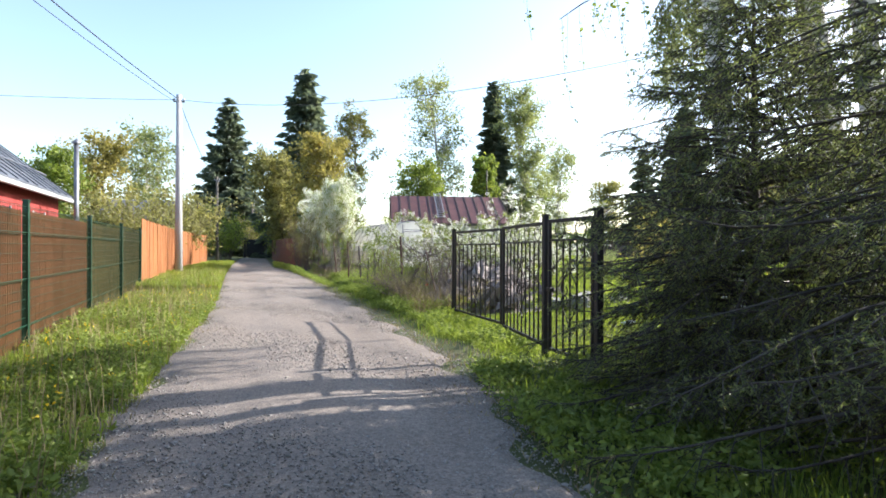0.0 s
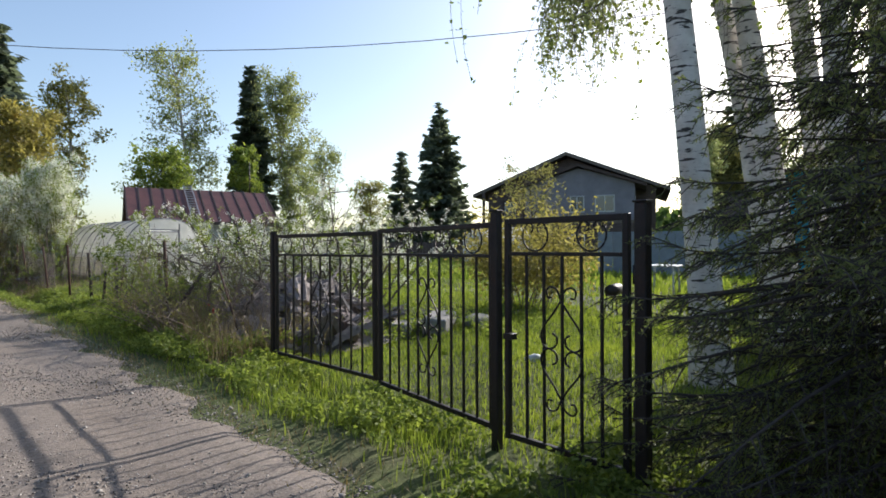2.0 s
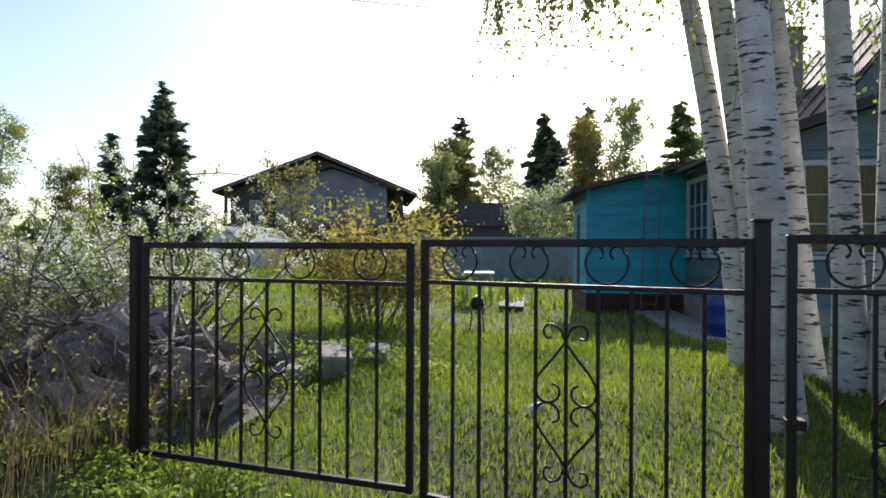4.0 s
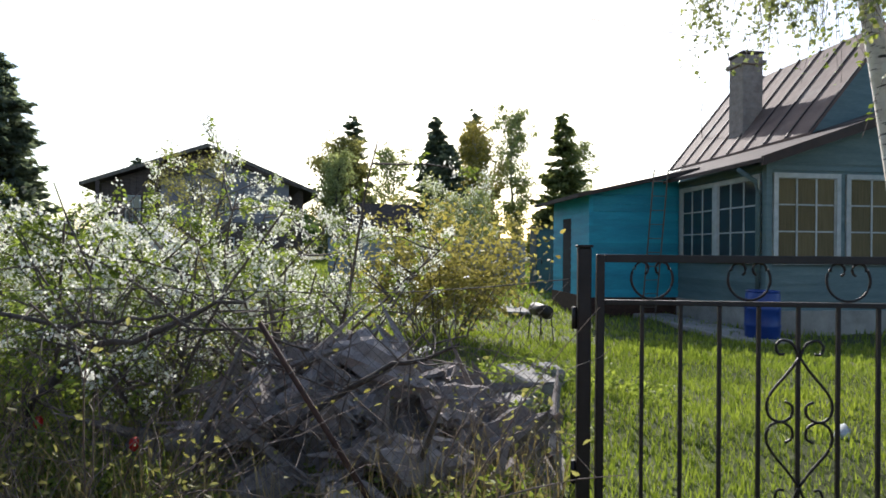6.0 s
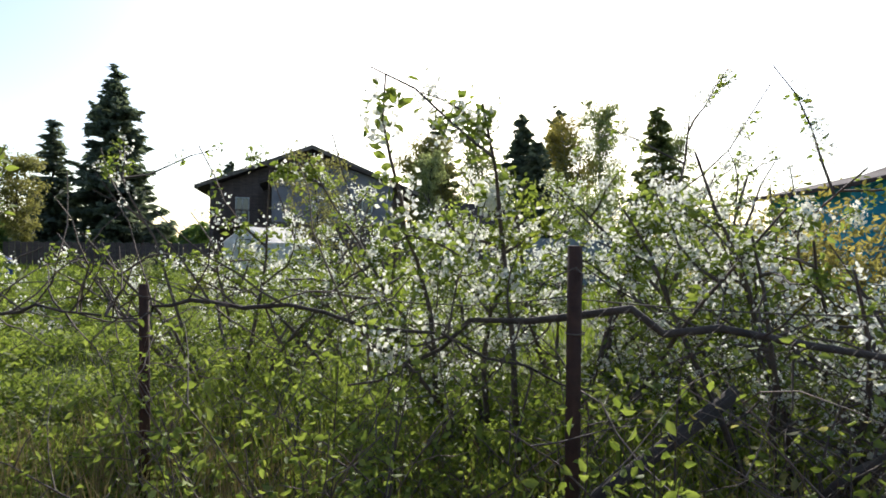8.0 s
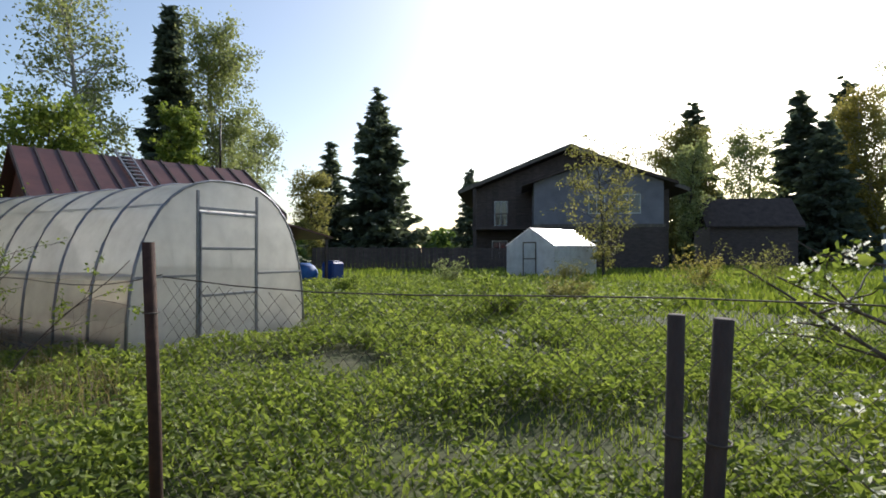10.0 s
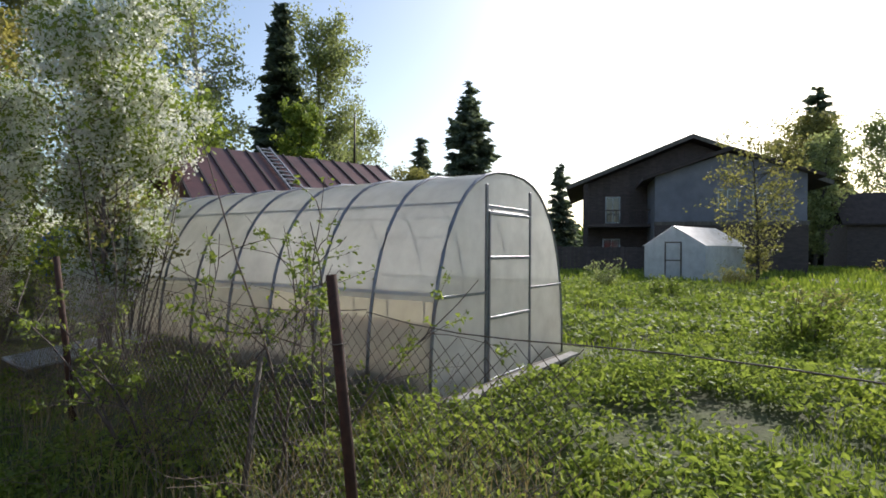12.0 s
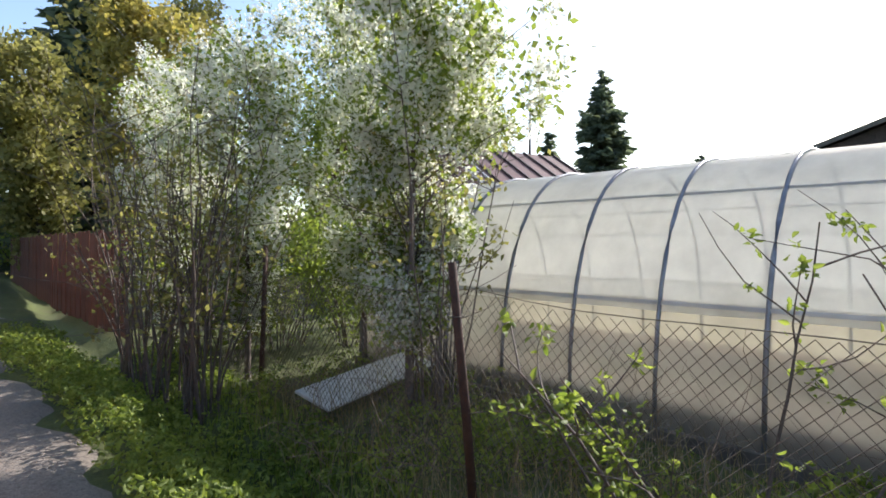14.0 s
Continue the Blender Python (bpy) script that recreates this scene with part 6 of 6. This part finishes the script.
for x, y, z, w, h_, rz in ((4.4, 40.2, 1.2, 1.0, 2.2, 10), (15.6, 35.2, 0.4, 0.5, 0.9, 0)):
    tp = part("tarpaulin", tube_bm([(-w, 0, 0), (-w * 0.5, 0.05, 0.02), (0, 0, -0.03), (w * 0.5, -0.04, 0.01), (w, 0, 0)], [h_ * 0.3, h_ * 0.5, h_ * 0.55, h_ * 0.5, h_ * 0.25], 8), M["blue_fabric"])
    tp.matrix_world = pose(x, y, h_ * 0.3, 0, 0, rz)
    tp.location.z = h_ * 0.45 + float(height(x, y))
    tagged(tp, "crumpled blue tarpaulin bundle by the shed", "tarpaulin", "blue bundles")
gt = thing("water_tank", pose(16.6, 34.6, 0, 0, 0, 5), "blue plastic tank beside the cottage lean-to", "tank")
part("body", boxed(-0.35, 0.35, -0.35, 0.35, 0.0, 1.0, bevel=0.08), M["blue_plastic"], gt)
part("lid", boxed(-0.2, 0.2, -0.2, 0.2, 1.0, 1.05, bevel=0.02), M["blue_plastic"], gt)
lk = part("plinth_slab", boxed(-2.2, 2.2, -0.45, 0.45, -0.05, 0.06, bevel=0.02), M["concrete"])
lk.matrix_world = Matrix.Translation(HC) @ Matrix.Rotation(radians(HA), 4, "Z") @ pose(1.0, 0.75, -0.1)
tagged(lk, "grey concrete path slab along the house wall", "slab")


# ---- grass, weeds, stones ----
def blades(name, x, y, h, w, material, label, lean=0.5):
    n = len(x)
    z = height(x, y)
    a = rng.uniform(0, 2 * np.pi, n)
    hh = h * rng.uniform(0.45, 1.2, n)
    t = lean * rng.uniform(0.1, 1, n) * hh
    b = rng.uniform(0, 2 * np.pi, n)
    dx, dy = np.cos(a) * w * 0.5, np.sin(a) * w * 0.5
    tx, ty = np.cos(b) * t, np.sin(b) * t
    P = np.zeros((n, 6, 3))
    for i, (s, f, q) in enumerate(((-1, 0, 0), (1, 0, 0), (1, 0.35, 0.6), (-1, 0.35, 0.6), (0.15, 1, 1), (-0.15, 1, 1))):
        k = 0.85 if q == 0.6 else 1
        P[:, i, 0] = x + s * dx * k + tx * f
        P[:, i, 1] = y + s * dy * k + ty * f
        P[:, i, 2] = z - 0.01 + hh * q
    s = Soup()
    base = np.arange(n)[:, None] * 6
    s.add(P.reshape(-1, 3), np.vstack([base + np.array([0, 1, 2, 3]), base + np.array([3, 2, 4, 5])]))
    tagged(new(name, s.mesh(name, M[material])), label, "grass", kind="stuff")


def clump(x, y, p=0.5, sc=1.3):
    """Keeps plants in uneven patches."""
    v = np.sin(sc * x * 1.7 + 1.3 * np.sin(sc * y)) + np.sin(sc * y * 1.3 + 0.8 * x) + 0.6 * np.sin(3.1 * sc * x - 2.3 * sc * y)
    return v + rng.normal(size=len(x)) * 0.7 > (0.5 - p) * 3.2


def verge(n, side, y0, y1, w0, w1, pw=1.0):
    y = y0 + (y1 - y0) * rng.uniform(0, 1, n) ** pw
    u = rng.uniform(0, 1, n)
    if side < 0:
        a, b = left_x(y), road_left(y) + 0.12
        x = a + (b - a) * u
        x = np.maximum(x, b - w1)
    else:
        a = road_right(y) - 0.1
        b = np.where(y < 8.3, 3.2, fence_x(y))
        x = a + (b - a) * u
    return x, y


x, y = verge(52000, -1, -1, 16, 0, 3, 1.15)
k = clump(x, y, 0.75)
blades("grass", x[k], y[k], 0.14, 0.009, "grass", "lush spring grass on the lane verge")
x, y = verge(26000, -1, 15, 42, 0, 3, 1.4)
blades("grass", x, y, 0.24, 0.022, "grass", "lush spring grass on the lane verge")
x, y = verge(52000, 1, -0.5, 30, 0, 1.5, 1.2)
k = clump(x, y, 0.7) & (x - road_right(y) > 0.42 * rng.uniform(0, 1, len(x)) ** 0.6)
blades("grass", x[k], y[k], 0.115, 0.009, "grass", "tufted spring grass beside the gravel lane")
y = rng.uniform(-0.5, 22, 5200)
e = np.where(rng.random(5200) < 0.5, 0, 1)
x = np.where(e == 0, road_left(y) + rng.normal(size=5200) * 0.14, road_right(y) + rng.normal(size=5200) * 0.22)
blades("dry_grass", x, y, 0.07, 0.008, "straw", "dry straw litter along the lane edges", 1.2)
x, y = verge(3500, -1, -1, 25, 0, 3, 1.2)
blades("dry_grass", x, y, 0.36, 0.006, "straw", "dry straw stalks among the verge grass", 0.3)
x, y = pick(3500, 2.4, 3.7, 8.3, 15.5)
blades("dry_grass", x, y, 0.5, 0.006, "straw", "dry straw stalks along the fence", 0.4)
x, y = pick(70000, 3.2, 10.5, 0.5, 21)
k = clump(x, y, 0.72, 0.9)
blades("grass", x[k], y[k], 0.085, 0.011, "grass", "mown spring grass in the garden")
x, y = pick(42000, 3.2, 8.5, 2.5, 9.2)
blades("grass", x, y, 0.065, 0.009, "grass", "short spring grass inside the gate")
x, y = pick(60000, 7.5, 26, -1, 34)
blades("grass", x, y, 0.12, 0.026, "grass", "spring grass in the garden")
x, y = pick(45000, 14, 60, 8, 60)
k = clump(x, y, 0.7, 0.3)
blades("grass", x[k], y[k], 0.3, 0.09, "grass", "spring grass in the far gardens")


def weeds(name, x, y, hmax, size, material, label, per=5):
    n = len(x)
    z = height(x, y)
    top = hmax * rng.uniform(0.35, 1.0, n)
    c = np.repeat(np.stack([x, y, z + top], -1), per, 0)
    c += rng.normal(size=c.shape) * np.array([size * 0.9, size * 0.9, size * 0.5])
    s = Soup()
    if size < 0.045 and n < 30000:
        s.fine_leaves(c, size * 0.85)
    else:
        s.leaves(c, size, 0.55, 1.4)
    tagged(new(name, s.mesh(name, M[material])), label, "weeds", kind="stuff")


x, y = pick(22000, 1.6, 10, 15.5, 24.5)
k = clump(x, y, 0.58, 1.4) & (x > fence_x(y) - 0.5) & ~((x > 3.6) & (y > 23.2))
weeds("ground_weeds", x[k], y[k], 0.25, 0.04, "leaf", "low leafy weeds covering the garden soil", 6)
x, y = pick(14000, 6.8, 22, 20, 34)
k = clump(x, y, 0.55, 0.8)
weeds("ground_weeds", x[k], y[k], 0.25, 0.065, "leaf", "low leafy weeds covering the garden soil")
x, y = pick(5000, 2.1, 3.6, 8.6, 16)
k = clump(x, y, 0.6, 1.5)
weeds("ground_weeds", x[k], y[k], 0.24, 0.03, "leaf", "leafy weeds along the fence foot")
x, y = pick(4200, 3.0, 6.5, 8.4, 16)
k = clump(x, y, 0.5, 1.5)
weeds("ground_weeds", x[k], y[k], 0.30, 0.035, "leaf", "leafy weeds behind the fence")
x, y = pick(520, 4.4, 7.0, 7.2, 9.0)
k = clump(x, y, 0.4, 2.0)
weeds("ground_weeds", x[k], y[k], 0.2, 0.034, "leaf", "leafy weeds round the concrete blocks", 7)
x, y = pick(3800, 1.7, 3.6, 0.8, 4.4)
k = (x > road_right(y) - 0.05) & clump(x, y, 0.55, 2.0)
weeds("ground_weeds", x[k], y[k], 0.14, 0.032, "leaf", "leafy weeds under the spruce")
x, y = verge(6000, 1, 16, 32, 0, 1, 1.0)
k = clump(x, y, 0.5, 2.0)
weeds("ground_weeds", x[k], y[k], 0.18, 0.034, "leaf", "leafy weeds in the ditch")
x, y = verge(2600, -1, -1, 14, 0, 3)
k = clump(x, y, 0.45, 2.0)
weeds("ground_weeds", x[k], y[k], 0.12, 0.032, "leaf", "leafy weeds on the verge")
x, y = pick(9000, 3.0, 5.6, 10.3, 15.4)
k = clump(x, y, 0.6, 1.8)
blades("tall_grass", x[k], y[k], 0.34, 0.012, "leaf", "tall bright grass under the flowering bushes", 0.45)
x, y = pick(5200, 0.9, 3.6, 21.2, 28.5)
k = (x > road_right(y) + 0.1) & ~((x > 3.2) & (y > 23.0)) & clump(x, y, 0.5, 2.2)
weeds("ground_weeds", x[k], y[k], 0.2, 0.03, "leaf", "leafy weeds in the ditch by the greenhouse")
x, y = verge(9000, 1, 3.5, 16, 0, 1, 1.0)
k = clump(x, y, 0.5, 2.4) & (x - road_right(y) > 0.3)
weeds("ground_weeds", x[k], y[k], 0.13, 0.03, "leaf", "leafy weeds between the lane and the fence", 6)
x, y = pick(1500, 1.1, 3.0, 25.2, 29.0)
k = clump(x, y, 0.45, 2.4) & ~((y > 25.6) & (y < 28.2) & (np.abs(x - 0.3 - 0.38 * (y - 23.5)) < 0.55))
weeds("ground_weeds", x[k], y[k], 0.35, 0.032, "leaf", "leafy weeds under the bird cherries", 7)
x, y = pick(4200, -1.6, 0.9, 24.0, 34.0)
k = (x > road_right(y) - 0.1) & (x < road_right(y) + 0.75)
weeds("ground_weeds", x[k], y[k], 0.32, 0.034, "leaf", "bright leafy weeds along the gravel edge", 7)
x, y = pick(2600, 0.9, 3.2, 21.2, 28.5)
blades("dry_grass", x, y, 0.4, 0.006, "straw", "dead grey stalks in the ditch", 0.6)
x, y = verge(9000, -1, -1, 10, 0, 3)
k = clump(x, y, 0.6, 2.6)
weeds("ground_weeds", x[k], y[k], 0.19, 0.03, "leaf", "small leafy weeds on the verge")
x, y = pick(1600, 3.0, 4.6, 11.0, 15.2)
k = clump(x, y, 0.5, 1.8)
weeds("ground_weeds", x[k], y[k], 0.75, 0.03, "leaf", "tall leafy green shoots behind the fence", 9)
x, y = pick(500, 3.1, 5.0, 10.8, 15.0)
blades("iris_leaf", x, y, 0.5, 0.03, "leaf", "bright sword-shaped leaves behind the fence", 0.35)
x, y = verge(220, -1, 3, 16, 0, 3)
weeds("dandelion", x, y, 0.22, 0.022, "yellow_flower", "yellow dandelion heads in the grass", 3)
for x, y in ((3.05, 10.55), (3.2, 11.3)):
    tl = thing("tulip", pose(x, y, float(height(x, y))), "single red tulip in the weeds", "flower", "tulips")
    part("stalk", tube_bm([(0, 0, 0), (0.01, 0, 0.34)], 0.004, 5), M["leaf"], tl)
    part("flower", tube_bm([(0.01, 0, 0.34), (0.01, 0, 0.36), (0.01, 0, 0.39), (0.01, 0, 0.41)], [0.008, 0.024, 0.024, 0.016], 8), M["red_flower"], tl)


def gravel():
    n = 60000
    y = -0.5 + 24 * rng.uniform(0, 1, n) ** 1.9
    u = rng.uniform(-0.02, 1.02, n)
    x = road_left(y) + (road_right(y) - road_left(y)) * u
    z = 0.018 + 0.045 * np.sin(np.pi * np.clip(u, 0, 1)) - 0.022 * (np.exp(-((u - 0.28) / 0.09) ** 2) + np.exp(-((u - 0.74) / 0.09) ** 2))
    r = rng.uniform(0.003, 0.010, n) * np.where(rng.random(n) < 0.04, 2.0, 1)
    d = rng.normal(size=(n, 6, 3)) * 0.25 + np.array([[1, 0, 0], [0, 1, 0], [-1, 0, 0], [0, -1, 0], [0, 0, 0.7], [0, 0, -0.7]])
    v = np.stack([x, y, z], -1)[:, None] + d * r[:, None, None]
    f = np.array([[0, 1, 4], [1, 2, 4], [2, 3, 4], [3, 0, 4], [1, 0, 5], [2, 1, 5], [3, 2, 5], [0, 3, 5]])
    s = Soup()
    s.add(v.reshape(-1, 3), (np.arange(n)[:, None, None] * 6 + f).reshape(-1, 3))
    tagged(new("gravel", s.mesh("gravel", M["stone"])), "loose grey gravel on the lane", "gravel", kind="stuff")


M["stone"] = foliage("gravel stone", (0.16, 0.14, 0.125), (0.36, 0.33, 0.30), 0.0, 0.9)
gravel()
